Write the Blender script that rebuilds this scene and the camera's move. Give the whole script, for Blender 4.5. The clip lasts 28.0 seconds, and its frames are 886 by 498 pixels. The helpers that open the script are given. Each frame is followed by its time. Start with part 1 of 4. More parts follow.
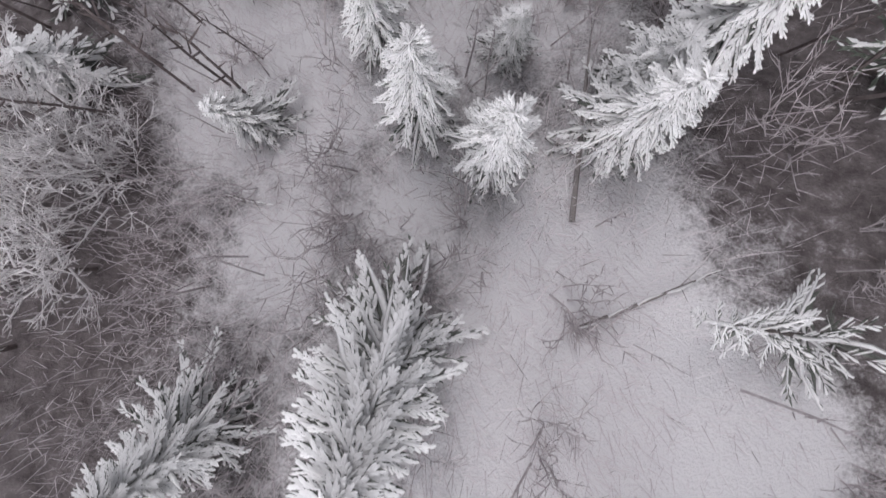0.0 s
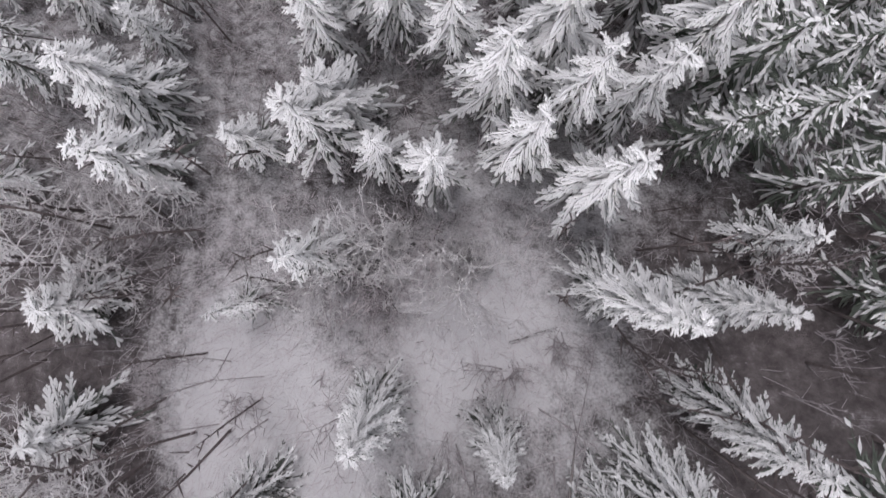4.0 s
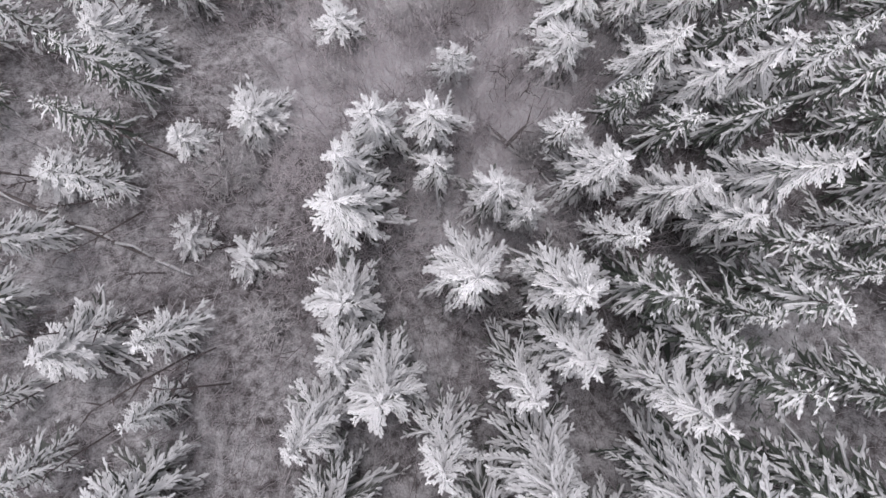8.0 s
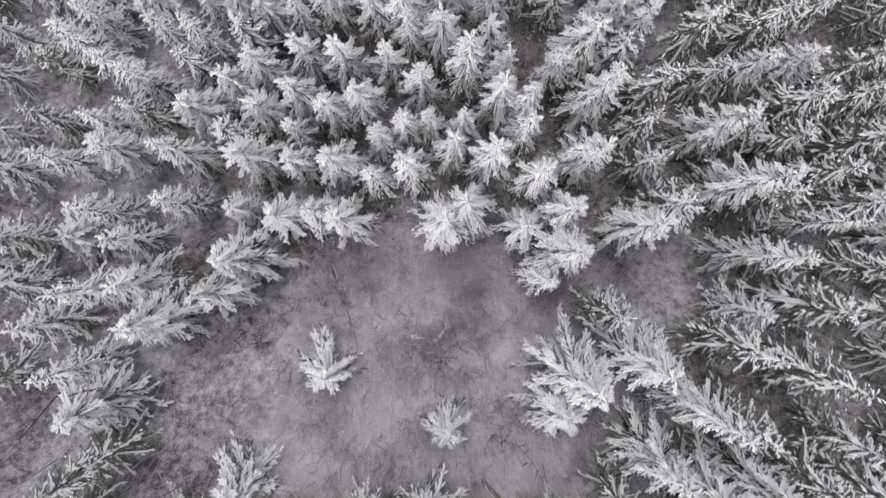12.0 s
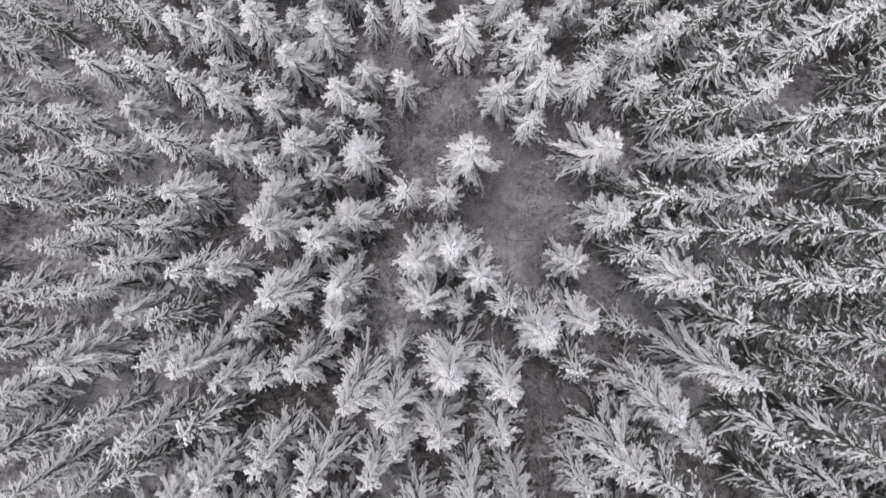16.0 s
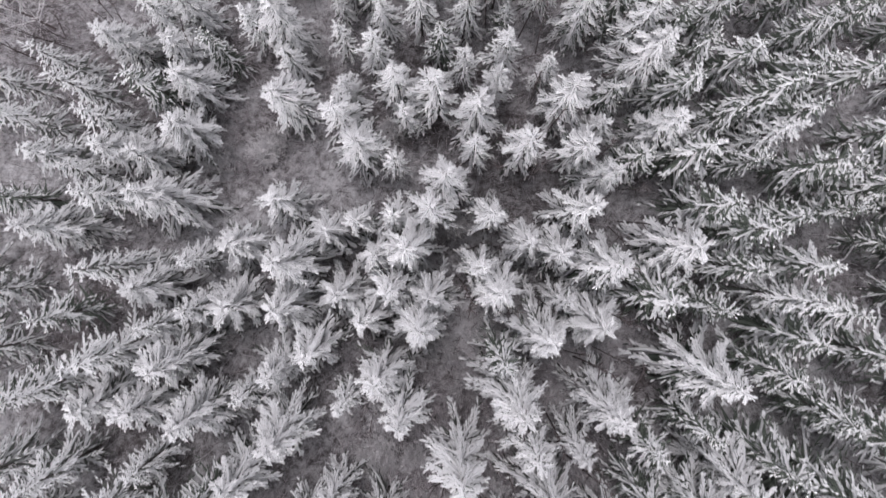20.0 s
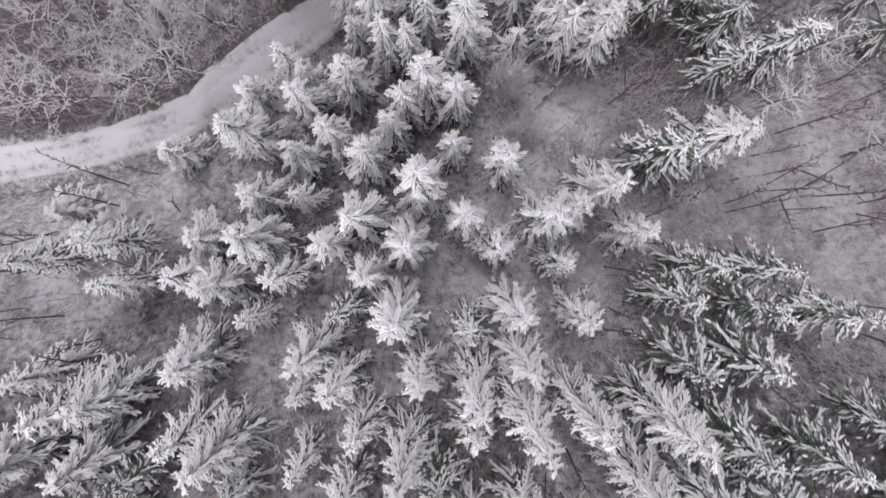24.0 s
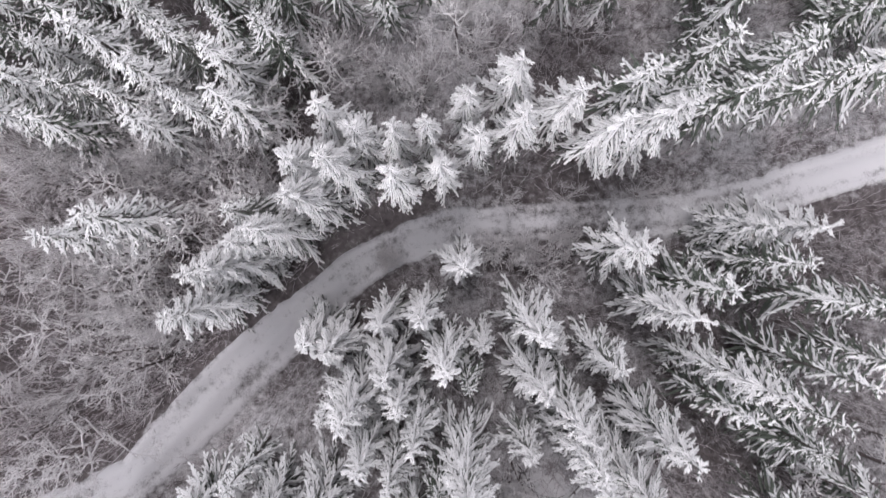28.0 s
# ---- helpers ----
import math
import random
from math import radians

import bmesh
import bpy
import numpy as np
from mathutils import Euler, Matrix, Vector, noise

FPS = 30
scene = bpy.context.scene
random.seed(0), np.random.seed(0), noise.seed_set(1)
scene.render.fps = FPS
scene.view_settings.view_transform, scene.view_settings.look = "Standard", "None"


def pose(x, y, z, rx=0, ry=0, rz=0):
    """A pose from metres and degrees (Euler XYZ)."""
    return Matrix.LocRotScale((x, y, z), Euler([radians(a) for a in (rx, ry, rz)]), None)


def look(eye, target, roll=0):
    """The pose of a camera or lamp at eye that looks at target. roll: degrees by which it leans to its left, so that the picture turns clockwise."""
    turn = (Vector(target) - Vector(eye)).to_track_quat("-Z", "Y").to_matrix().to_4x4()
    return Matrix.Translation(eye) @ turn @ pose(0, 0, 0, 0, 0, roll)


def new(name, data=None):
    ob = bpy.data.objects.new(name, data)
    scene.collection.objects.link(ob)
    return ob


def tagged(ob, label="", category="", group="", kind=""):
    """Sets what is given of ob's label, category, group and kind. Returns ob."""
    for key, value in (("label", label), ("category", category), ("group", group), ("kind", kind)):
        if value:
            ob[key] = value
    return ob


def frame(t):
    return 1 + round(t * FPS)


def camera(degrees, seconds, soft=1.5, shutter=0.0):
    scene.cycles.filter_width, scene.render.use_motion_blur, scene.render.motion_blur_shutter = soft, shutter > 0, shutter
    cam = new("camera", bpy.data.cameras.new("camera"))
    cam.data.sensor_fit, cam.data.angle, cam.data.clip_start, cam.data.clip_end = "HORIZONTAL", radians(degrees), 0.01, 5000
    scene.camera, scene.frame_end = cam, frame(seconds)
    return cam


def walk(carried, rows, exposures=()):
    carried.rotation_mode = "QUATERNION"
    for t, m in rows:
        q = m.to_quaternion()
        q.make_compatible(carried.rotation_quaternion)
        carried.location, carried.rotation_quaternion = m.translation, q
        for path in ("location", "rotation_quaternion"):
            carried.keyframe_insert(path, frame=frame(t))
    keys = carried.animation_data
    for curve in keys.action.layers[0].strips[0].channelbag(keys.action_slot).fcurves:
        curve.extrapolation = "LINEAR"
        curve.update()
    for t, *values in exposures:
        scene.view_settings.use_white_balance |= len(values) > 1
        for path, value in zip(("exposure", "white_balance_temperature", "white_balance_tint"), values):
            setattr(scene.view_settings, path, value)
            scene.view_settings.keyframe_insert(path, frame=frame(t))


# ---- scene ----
cam = camera(76.0, 28.0, soft=1.42, shutter=0.32)
# seconds, x, y, z, pitch, roll, heading of the drone's camera, looking down
PATH = [
    (0, 1.737, 13.163, 34.026, -1.648, 0.250, -0.100),
    (0.5, 1.769, 14.246, 34.042, -1.569, 0.312, 0.013),
    (1, 1.795, 15.349, 34.079, -1.483, 0.309, 0.078),
    (1.5, 1.821, 16.465, 34.102, -1.426, 0.328, 0.206),
    (2, 1.791, 17.593, 34.140, -1.369, 0.134, 0.360),
    (2.5, 1.771, 18.773, 34.179, -1.499, 0.031, 0.459),
    (3, 1.828, 20.015, 34.225, -1.580, 0.225, 0.414),
    (3.5, 1.927, 21.367, 34.275, -1.662, 0.419, 0.369),
    (4, 2.035, 22.875, 34.326, -1.743, 0.612, 0.325),
    (4.5, 2.116, 24.588, 34.374, -1.825, 0.806, 0.280),
    (5, 2.138, 26.553, 34.414, -1.857, 0.795, 0.272),
    (5.5, 2.117, 28.643, 34.465, -1.623, 0.629, 0.333),
    (6, 2.123, 30.737, 34.536, -1.561, 0.531, 0.309),
    (6.5, 2.145, 32.496, 34.556, -1.419, 0.516, 0.375),
    (7, 2.145, 33.957, 34.589, -1.360, 0.444, 0.379),
    (7.5, 2.073, 35.168, 34.667, -1.326, 0.212, 0.432),
    (8, 2.051, 36.465, 34.669, -1.465, 0.145, 0.483),
    (8.5, 2.003, 38.115, 34.722, -1.408, 0.009, 0.474),
    (9, 1.970, 39.876, 34.718, -1.358, -0.073, 0.460),
    (9.5, 1.979, 41.792, 34.338, -1.516, -0.099, 0.410),
    (10, 2.034, 43.863, 33.637, -1.534, -0.028, 0.350),
    (10.5, 2.096, 46.123, 33.216, -1.479, 0.063, 0.323),
    (11, 2.037, 48.522, 33.225, -1.518, -0.062, 0.393),
    (11.5, 2.015, 50.955, 33.204, -1.530, -0.098, 0.788),
    (12, 1.988, 53.368, 33.099, -1.432, -0.125, 1.004),
    (12.5, 1.968, 55.810, 32.939, -1.297, -0.149, 1.049),
    (13, 2.004, 58.380, 32.574, -1.512, 0.020, 1.049),
    (13.5, 2.060, 61.024, 32.002, -1.728, 0.189, 1.050),
    (14, 2.102, 63.689, 31.216, -1.943, 0.358, 1.050),
    (14.5, 2.094, 66.321, 30.212, -2.158, 0.527, 1.050),
    (15, 2.002, 68.866, 28.986, -1.912, 0.395, 1.078),
    (15.5, 1.861, 71.439, 27.794, -1.658, 0.178, 1.172),
    (16, 1.820, 74.020, 26.600, -1.372, 0.148, 1.214),
    (16.5, 1.764, 76.771, 25.438, -1.386, 0.085, 1.249),
    (17, 1.712, 79.567, 24.263, -1.486, 0.036, 1.263),
    (17.5, 1.662, 82.356, 23.084, -1.541, -0.016, 1.241),
    (18, 1.688, 85.118, 21.895, -1.524, 0.065, 1.264),
    (18.5, 1.668, 87.903, 20.702, -1.551, 0.078, 1.274),
    (19, 1.670, 90.484, 19.615, -1.621, 0.147, 1.322),
    (19.5, 1.676, 93.192, 18.405, -1.462, 0.229, 1.395),
    (20, 1.629, 95.896, 17.214, -1.307, 0.180, 1.410),
    (20.5, 1.590, 98.662, 16.035, -1.243, 0.152, 1.429),
    (21, 1.575, 101.440, 14.835, -1.205, 0.185, 1.447),
    (21.5, 1.520, 104.187, 13.647, -1.082, 0.158, 1.490),
    (22, 1.469, 107.094, 12.156, -1.309, 0.252, 1.592),
    (22.5, 1.416, 110.061, 10.551, -1.537, 0.347, 1.694),
    (23, 1.353, 112.986, 9.017, -1.764, 0.441, 1.796),
    (23.5, 1.275, 115.770, 7.743, -1.992, 0.535, 1.897),
    (24, 1.176, 118.312, 6.917, -1.753, 0.444, 1.891),
    (24.5, 1.105, 121.181, 5.968, -1.719, 0.423, 1.894),
    (25, 0.996, 123.821, 5.059, -1.646, 0.320, 1.988),
    (25.5, 0.929, 126.444, 4.120, -1.479, 0.331, 2.103),
    (26, 0.872, 129.117, 3.180, -1.420, 0.358, 2.117),
    (26.5, 0.709, 131.747, 2.278, -1.258, 0.148, 2.265),
    (27, 0.536, 134.414, 1.385, -1.184, -0.045, 2.485),
    (27.5, 0.343, 137.144, 0.447, -1.226, -0.242, 2.678),
    (28, 0.203, 139.902, -0.514, -1.316, -0.326, 2.647),
]
walk(cam, [(t, pose(x, y, z, rx, ry, rz)) for t, x, y, z, rx, ry, rz in PATH],
     [(0, 0.34, 6250, 15.5), (4, 0.44, 6250, 16.5), (7, 0.54, 6250, 17), (9, 0.56, 6250, 17), (12, 0.54, 6250, 17), (16, 0.46, 6250, 17), (21, 0.48, 6250, 17), (28, 0.66, 6250, 17)])

# ---- overcast winter daylight ----
world = bpy.data.worlds.new("overcast_sky")
scene.world = world
world.use_nodes = True
wn = world.node_tree.nodes
sky = wn.new("ShaderNodeTexSky")
sky.sky_type, sky.sun_disc = "NISHITA", False
sky.sun_elevation, sky.sun_rotation = radians(38), radians(200)
sky.air_density, sky.dust_density, sky.ozone_density = 1.0, 4.0, 1.0
soften = wn.new("ShaderNodeHueSaturation")
soften.inputs["Saturation"].default_value = 0.12
world.node_tree.links.new(sky.outputs[0], soften.inputs["Color"])
world.node_tree.links.new(soften.outputs[0], wn["Background"].inputs[0])
wn["Background"].inputs[1].default_value = 0.118
lamp = bpy.data.lights.new("sun", "SUN")
lamp.energy, lamp.angle, lamp.color = 0.7, radians(30), (1.0, 0.965, 0.94)
sun = new("sun", lamp)
sun.matrix_world = look((0, 0, 100), (18, -52, 0))


# ---- materials ----
def material(name, low, high, scale, rough=0.9, bump=0.3, fine=9.0, spread=0.35, detail=5.0):
    """A rough natural surface between two colours, mottled at two scales, each object a little different."""
    m = bpy.data.materials.new(name)
    m.use_nodes = True
    n, link = m.node_tree.nodes, m.node_tree.links
    bsdf = n["Principled BSDF"]
    bsdf.inputs["Roughness"].default_value = rough
    bsdf.inputs["Specular IOR Level"].default_value = 0.2
    co = n.new("ShaderNodeTexCoord")
    big, small = n.new("ShaderNodeTexNoise"), n.new("ShaderNodeTexNoise")
    big.inputs["Scale"].default_value, small.inputs["Scale"].default_value = scale, scale * fine
    big.inputs["Detail"].default_value = small.inputs["Detail"].default_value = detail
    link.new(co.outputs["Object"], big.inputs["Vector"])
    link.new(co.outputs["Object"], small.inputs["Vector"])
    add = n.new("ShaderNodeMath")
    add.operation = "MULTIPLY_ADD"
    add.inputs[1].default_value, add.inputs[2].default_value = 0.55, 0.0
    link.new(small.outputs["Fac"], add.inputs[0])
    both = n.new("ShaderNodeMath")
    both.operation = "MULTIPLY_ADD"
    both.inputs[1].default_value = 0.55
    link.new(big.outputs["Fac"], both.inputs[0])
    link.new(add.outputs[0], both.inputs[2])
    info = n.new("ShaderNodeObjectInfo")
    vary = n.new("ShaderNodeMath")
    vary.operation = "MULTIPLY_ADD"
    vary.inputs[1].default_value, vary.inputs[2].default_value = spread, -0.05 - spread / 2
    link.new(info.outputs["Random"], vary.inputs[0])
    total = n.new("ShaderNodeMath")
    link.new(both.outputs[0], total.inputs[0])
    link.new(vary.outputs[0], total.inputs[1])
    ramp = n.new("ShaderNodeValToRGB")
    ramp.color_ramp.elements[0].position, ramp.color_ramp.elements[1].position = 0.28, 0.72
    ramp.color_ramp.elements[0].color, ramp.color_ramp.elements[1].color = (*low, 1), (*high, 1)
    link.new(total.outputs[0], ramp.inputs[0])
    link.new(ramp.outputs[0], bsdf.inputs["Base Color"])
    if bump:
        b = n.new("ShaderNodeBump")
        b.inputs["Strength"].default_value, b.inputs["Distance"].default_value = bump, 0.05
        link.new(small.outputs["Fac"], b.inputs["Height"])
        link.new(b.outputs[0], bsdf.inputs["Normal"])
    return m


SNOW = material("rime_snow", (0.72, 0.712, 0.708), (0.91, 0.905, 0.90), 2.2, 0.75, 0.5, 6, 0.25)
NEEDLES = material("spruce_needles", (0.090, 0.097, 0.084), (0.25, 0.26, 0.235), 3.0, 0.85, 0.4, 8, 0.4)
FROST = material("hoar_frosted_branches", (0.60, 0.575, 0.575), (0.90, 0.875, 0.875), 1.3, 0.9, 0.0, 5, 0.4)
NEEDLES_GREEN = material("green_spruce_needles", (0.058, 0.072, 0.059), (0.175, 0.198, 0.165), 3.0, 0.85, 0.4, 8, 0.4)
BARK = material("spruce_bark", (0.07, 0.06, 0.055), (0.19, 0.165, 0.155), 6.0, 0.95, 0.6)
TWIG_PALE = material("frosted_twigs", (0.38, 0.345, 0.35), (0.72, 0.67, 0.68), 1.3, 0.9, 0.0, 5, 0.5)
TWIG_DARK = material("brown_twigs", (0.10, 0.082, 0.080), (0.26, 0.22, 0.215), 1.3, 0.9, 0.0, 5, 0.5)
LOG = material("weathered_log", (0.13, 0.11, 0.105), (0.36, 0.33, 0.32), 3.0, 0.9, 0.5)


def ground_material():
    """Brown litter and bracken under a thin, patchy snow, whose cover is an attribute of the ground."""
    m = bpy.data.materials.new("snowy_forest_floor")
    m.use_nodes = True
    n, link = m.node_tree.nodes, m.node_tree.links
    bsdf = n["Principled BSDF"]
    bsdf.inputs["Roughness"].default_value = 0.9
    bsdf.inputs["Specular IOR Level"].default_value = 0.15
    co, cover = n.new("ShaderNodeTexCoord"), n.new("ShaderNodeAttribute")
    cover.attribute_name = "snow_cover"
    noises = []
    for scale, detail in ((0.35, 6.0), (2.4, 7.0), (14.0, 4.0)):
        t = n.new("ShaderNodeTexNoise")
        t.inputs["Scale"].default_value, t.inputs["Detail"].default_value = scale, detail
        t.inputs["Roughness"].default_value = 0.65
        link.new(co.outputs["Object"], t.inputs["Vector"])
        noises.append(t)
    litter = n.new("ShaderNodeValToRGB")
    litter.color_ramp.elements[0].position, litter.color_ramp.elements[1].position = 0.3, 0.72
    litter.color_ramp.elements[0].color = (0.085, 0.073, 0.072, 1)
    litter.color_ramp.elements[1].color = (0.25, 0.220, 0.220, 1)
    link.new(noises[1].outputs["Fac"], litter.inputs[0])
    total = None
    for t, weight in zip(noises, (0.75, 0.95, 0.75)):
        k = n.new("ShaderNodeMath")
        k.operation = "MULTIPLY_ADD"
        k.inputs[1].default_value, k.inputs[2].default_value = weight, -0.5 * weight
        link.new(t.outputs["Fac"], k.inputs[0])
        if total is None:
            link.new(cover.outputs["Fac"], k.inputs[2])
            k.inputs[1].default_value = weight
        else:
            link.new(total.outputs[0], k.inputs[2])
        total = k
    snow = n.new("ShaderNodeMapRange")
    snow.interpolation_type = "SMOOTHSTEP"
    snow.inputs["From Min"].default_value, snow.inputs["From Max"].default_value = 1.17, 1.80
    link.new(total.outputs[0], snow.inputs["Value"])
    mix = n.new("ShaderNodeMix")
    mix.data_type = "RGBA"
    mix.inputs["B"].default_value = (0.80, 0.785, 0.79, 1)
    link.new(snow.outputs[0], mix.inputs["Factor"])
    link.new(litter.outputs[0], mix.inputs["A"])
    link.new(mix.outputs["Result"], bsdf.inputs["Base Color"])
    b = n.new("ShaderNodeBump")
    b.inputs["Strength"].default_value, b.inputs["Distance"].default_value = 0.6, 0.12
    link.new(noises[2].outputs["Fac"], b.inputs["Height"])
    link.new(b.outputs[0], bsdf.inputs["Normal"])
    return m


FLOOR = ground_material()

# ---- the lie of the land ----
PROFILE = ((-400, 34), (-60, 33), (0, 25.8), (12, 21.5), (19, 18), (34, 9.6), (41, 7), (47, 4.4), (51, 1.2), (62, -3.4), (70, -6.6), (76, -9), (87, -12.8), (93, -15), (101, -17.8), (109, -21.4), (116, -24.8), (121, -26.9), (126, -29.2), (132, -33.2), (136, -35.2), (146, -36), (160, -37.5), (200, -42), (500, -55))


def rise(x, y):
    """The height of the forest floor: a long hillside falling to the north, and a track across its foot."""
    for (y0, z0), (y1, z1) in zip(PROFILE, PROFILE[1:]):
        if y <= y1:
            break
    k = min(1.0, max(0.0, (y - y0) / (y1 - y0)))
    side = 0.08 * min(1.0, max(0.0, (y - 60) / 15)) + 0.05 * min(1.0, max(0.0, (y - 105) / 25)) + 0.14 * min(1.0, max(0.0, (24 - y) / 8))
    return z0 + (z1 - z0) * k + side * max(-30.0, min(30.0, x))


TRACK = ((-60.0, 116.5), (-24.4, 122.5), (-21.2, 123.4), (-18.1, 124.6), (-15.7, 125.9), (-14.3, 127.6), (-12.6, 129.6), (-10.7, 131.9), (-9.0, 133.6), (-7.1, 135.5), (-5.0, 137.5), (-2.8, 138.9), (-0.6, 139.9), (1.5, 140.5), (4.3, 140.8), (7.9, 141.2), (13.9, 141.7), (17.8, 142.7), (21.0, 143.9), (24.0, 145.0), (60.0, 158.0))
# snow patches on the open floor: x, y, reach, amount
PATCHES = ((-3.5, 16.6, 1.9, 0.75), (-3.7, 17.8, 1.8, 0.90), (-1.3, 16.4, 1.2, 0.70), (-2.0, 12.6, 1.3, 0.80), (5.2, 13.0, 1.5, 0.75), (6.1, 9.3, 1.8, 1.20), (7.6, 9.1, 1.6, 1.00), (1.1, 13.9, 1.1, 0.50), (3.6, 11.0, 1.5, 0.60), (2.4, 19.0, 1.6, 0.50), (3.8, 19.8, 1.4, 0.35), (-6.0, 19.4, 2.2, 0.20), (4.5, 13.4, 1.2, 0.50), (6.1, 39.9, 3.1, 0.45), (3.7, 37.0, 2.8, 0.35), (1.7, 47.1, 5.9, 0.50), (7.6, 44.3, 4.9, 0.40), (-3.2, 43.2, 3.9, 0.40), (19.1, 123.5, 5.8, 0.22), (7.6, 126.3, 3.5, 0.40), (-18.1, 118.0, 5.4, 0.25), (-0.2, 151.7, 6.6, 0.35), (-21.2, 142.9, 8.0, 0.30), (6.7, 75.7, 4.2, 0.12), (2.8, 7.7, 2.0, 0.40))


def track_at(x):
    for (x0, y0), (x1, y1) in zip(TRACK, TRACK[1:]):
        if x <= x1:
            return y0 + (y1 - y0) * max(0.0, (x - x0) / (x1 - x0)), (y1 - y0) / (x1 - x0)
    return TRACK[-1][1], 0.3


def off_track(x, y):
    """How far a place lies from the middle of the track, above it positive."""
    yc, slope = track_at(x)
    return (y - yc) / math.sqrt(1 + slope * slope)


def floor_z(x, y):
    """The uneven floor, with the track's bench cut into it."""
    far = off_track(x, y)
    z = rise(x, y) + 0.35 * noise.noise((x * 0.16, y * 0.16, 0)) + 0.12 * noise.noise((x * 0.6, y * 0.6, 5))
    if abs(far) < 5 and abs(x) < 60:
        yc, _ = track_at(x)
        k = min(1.0, max(0.0, (abs(far) - 1.7) / 2.2))
        k = k * k * (3 - 2 * k)
        bed = rise(x, yc) - 0.25 + 0.05 * math.cos(far * 3.6)
        z = bed + (z - bed) * k
        if far > 1.5:
            z += 0.9 * min(1.0, (far - 1.5) / 0.8) * max(0.0, 1 - abs(x + 3.5) / 7) * min(1.0, max(0.0, (5 - far) / 2))
    return z


def spaced(inner_low, inner_high, step, outer):
    """Grid lines: fine in the middle, ever wider towards the horizon."""
    mid = [inner_low + step * i for i in range(int((inner_high - inner_low) / step) + 1)]
    out, gap = [], step
    while (sum(out) if out else 0) < outer:
        gap *= 1.35
        out.append(gap)
    below, above, a, b = [], [], mid[0], mid[-1]
    for gap in out:
        a, b = a - gap, b + gap
        below.append(a)
        above.append(b)
    return below[::-1] + mid + above


def build_ground():
    xs, ys = spaced(-38, 38, 0.6, 1500), spaced(-4, 176, 0.6, 1500)
    verts = [(x, y, floor_z(x, y)) for y in ys for x in xs]
    w = len(xs)
    faces = [(j * w + i, j * w + i + 1, (j + 1) * w + i + 1, (j + 1) * w + i) for j in range(len(ys) - 1) for i in range(w - 1)]
    me = bpy.data.meshes.new("ground")
    me.from_pydata(verts, [], faces)
    me.polygons.foreach_set("use_smooth", [True] * len(faces))
    cover = me.attributes.new("snow_cover", "FLOAT", "POINT")
    values = []
    for x, y, _ in verts:
        v = 0.13 + 0.28 * noise.noise((x * 0.09, y * 0.09, 3))
        v += 0.08 * min(1.0, max(0.0, (y - 45) / 8)) * min(1.0, max(0.0, (130 - y) / 8))
        if -45 < x < -8 and 120 < y < 165 and off_track(x, y) > 1.5:
            v -= 0.22 * min(1.0, (x + 45) / 10) * min(1.0, (165 - y) / 8)
        v += 0.07 * min(1.0, max(0.0, (y - 22) / 4)) * min(1.0, max(0.0, (48 - y) / 6)) * min(1.0, max(0.0, (9 - x) / 4))
        if y < 27:
            v += min(1.0, (27 - y) / 5) * (0.10 - 0.30 * min(1.0, max(0.0, (abs(x - 1) - 5.5) / 3)))
        for px, py, reach, amount in PATCHES:
            d2 = ((x - px) ** 2 + (y - py) ** 2) / reach**2
            if d2 < 6:
                v += (1.05 if py < 27 else 0.9) * amount * math.exp(-d2)
        far = abs(off_track(x, y))
        if far < 4:
            v -= 0.12 * math.exp(-((far - 2.2) / 0.7) ** 2)
            # cut bank above the track: bare soil, its shade also put into the cover
            if off_track(x, y) > 0:
                v -= 0.5 * math.exp(-((far - 2.0) / 0.6) ** 2) * max(0.0, 1 - abs(x + 3.5) / 7)
        values.append(v)
    cover.data.foreach_set("value", values)
    me.materials.append(FLOOR)
    tagged(new("ground", me), "brown forest floor under thin patchy snow, sloping down to a snowy track", "ground", kind="structure")


build_ground()


def build_track():
    """The snowy forest track: two faint wheel ruts between ragged, sunken edges."""
    across = [-1.75 + 0.25 * k for k in range(15)]
    verts, values, n = [], [], 0
    x = -58.0
    while x < 58:
        yc, slope = track_at(x)
        long = math.sqrt(1 + slope * slope)
        wide = 0.80 + 0.25 * math.exp(-(((x + 11) / 3.5) ** 2)) + 0.18 * noise.noise((x * 0.5, 1.0, 0)) + 0.10 * noise.noise((x * 2.1, 7.0, 0))
        for u in across:
            px, py = x - slope / long * u * wide, yc + u * wide / long
            edge = max(0.0, (abs(u) - 1.35) / 0.4)
            rut = math.exp(-(((abs(u) - 0.7) / 0.22) ** 2))
            verts.append((px, py, floor_z(px, py) + 0.17 - 0.34 * edge - 0.05 * rut + 0.02 * noise.noise((px * 2, py * 2, 0))))
            brushy = math.exp(-(((x - 7) / 6.0) ** 2))
            values.append(0.58 - 0.16 * rut - 0.5 * edge - 0.30 * brushy + 0.25 * noise.noise((px * 0.5, py * 0.5, 9)))
        n += 1
        x += 0.4 / long
    w = len(across)
    faces = [(j * w + i, j * w + i + 1, (j + 1) * w + i + 1, (j + 1) * w + i) for j in range(n - 1) for i in range(w - 1)]
    me = bpy.data.meshes.new("forest_track")
    me.from_pydata(verts, [], faces)
    me.polygons.foreach_set("use_smooth", [True] * len(faces))
    me.attributes.new("snow_cover", "FLOAT", "POINT").data.foreach_set("value", values)
    me.materials.append(FLOOR)
    tagged(new("forest_track", me), "narrow snowy forest track with two faint wheel ruts", "track", kind="structure")


build_track()


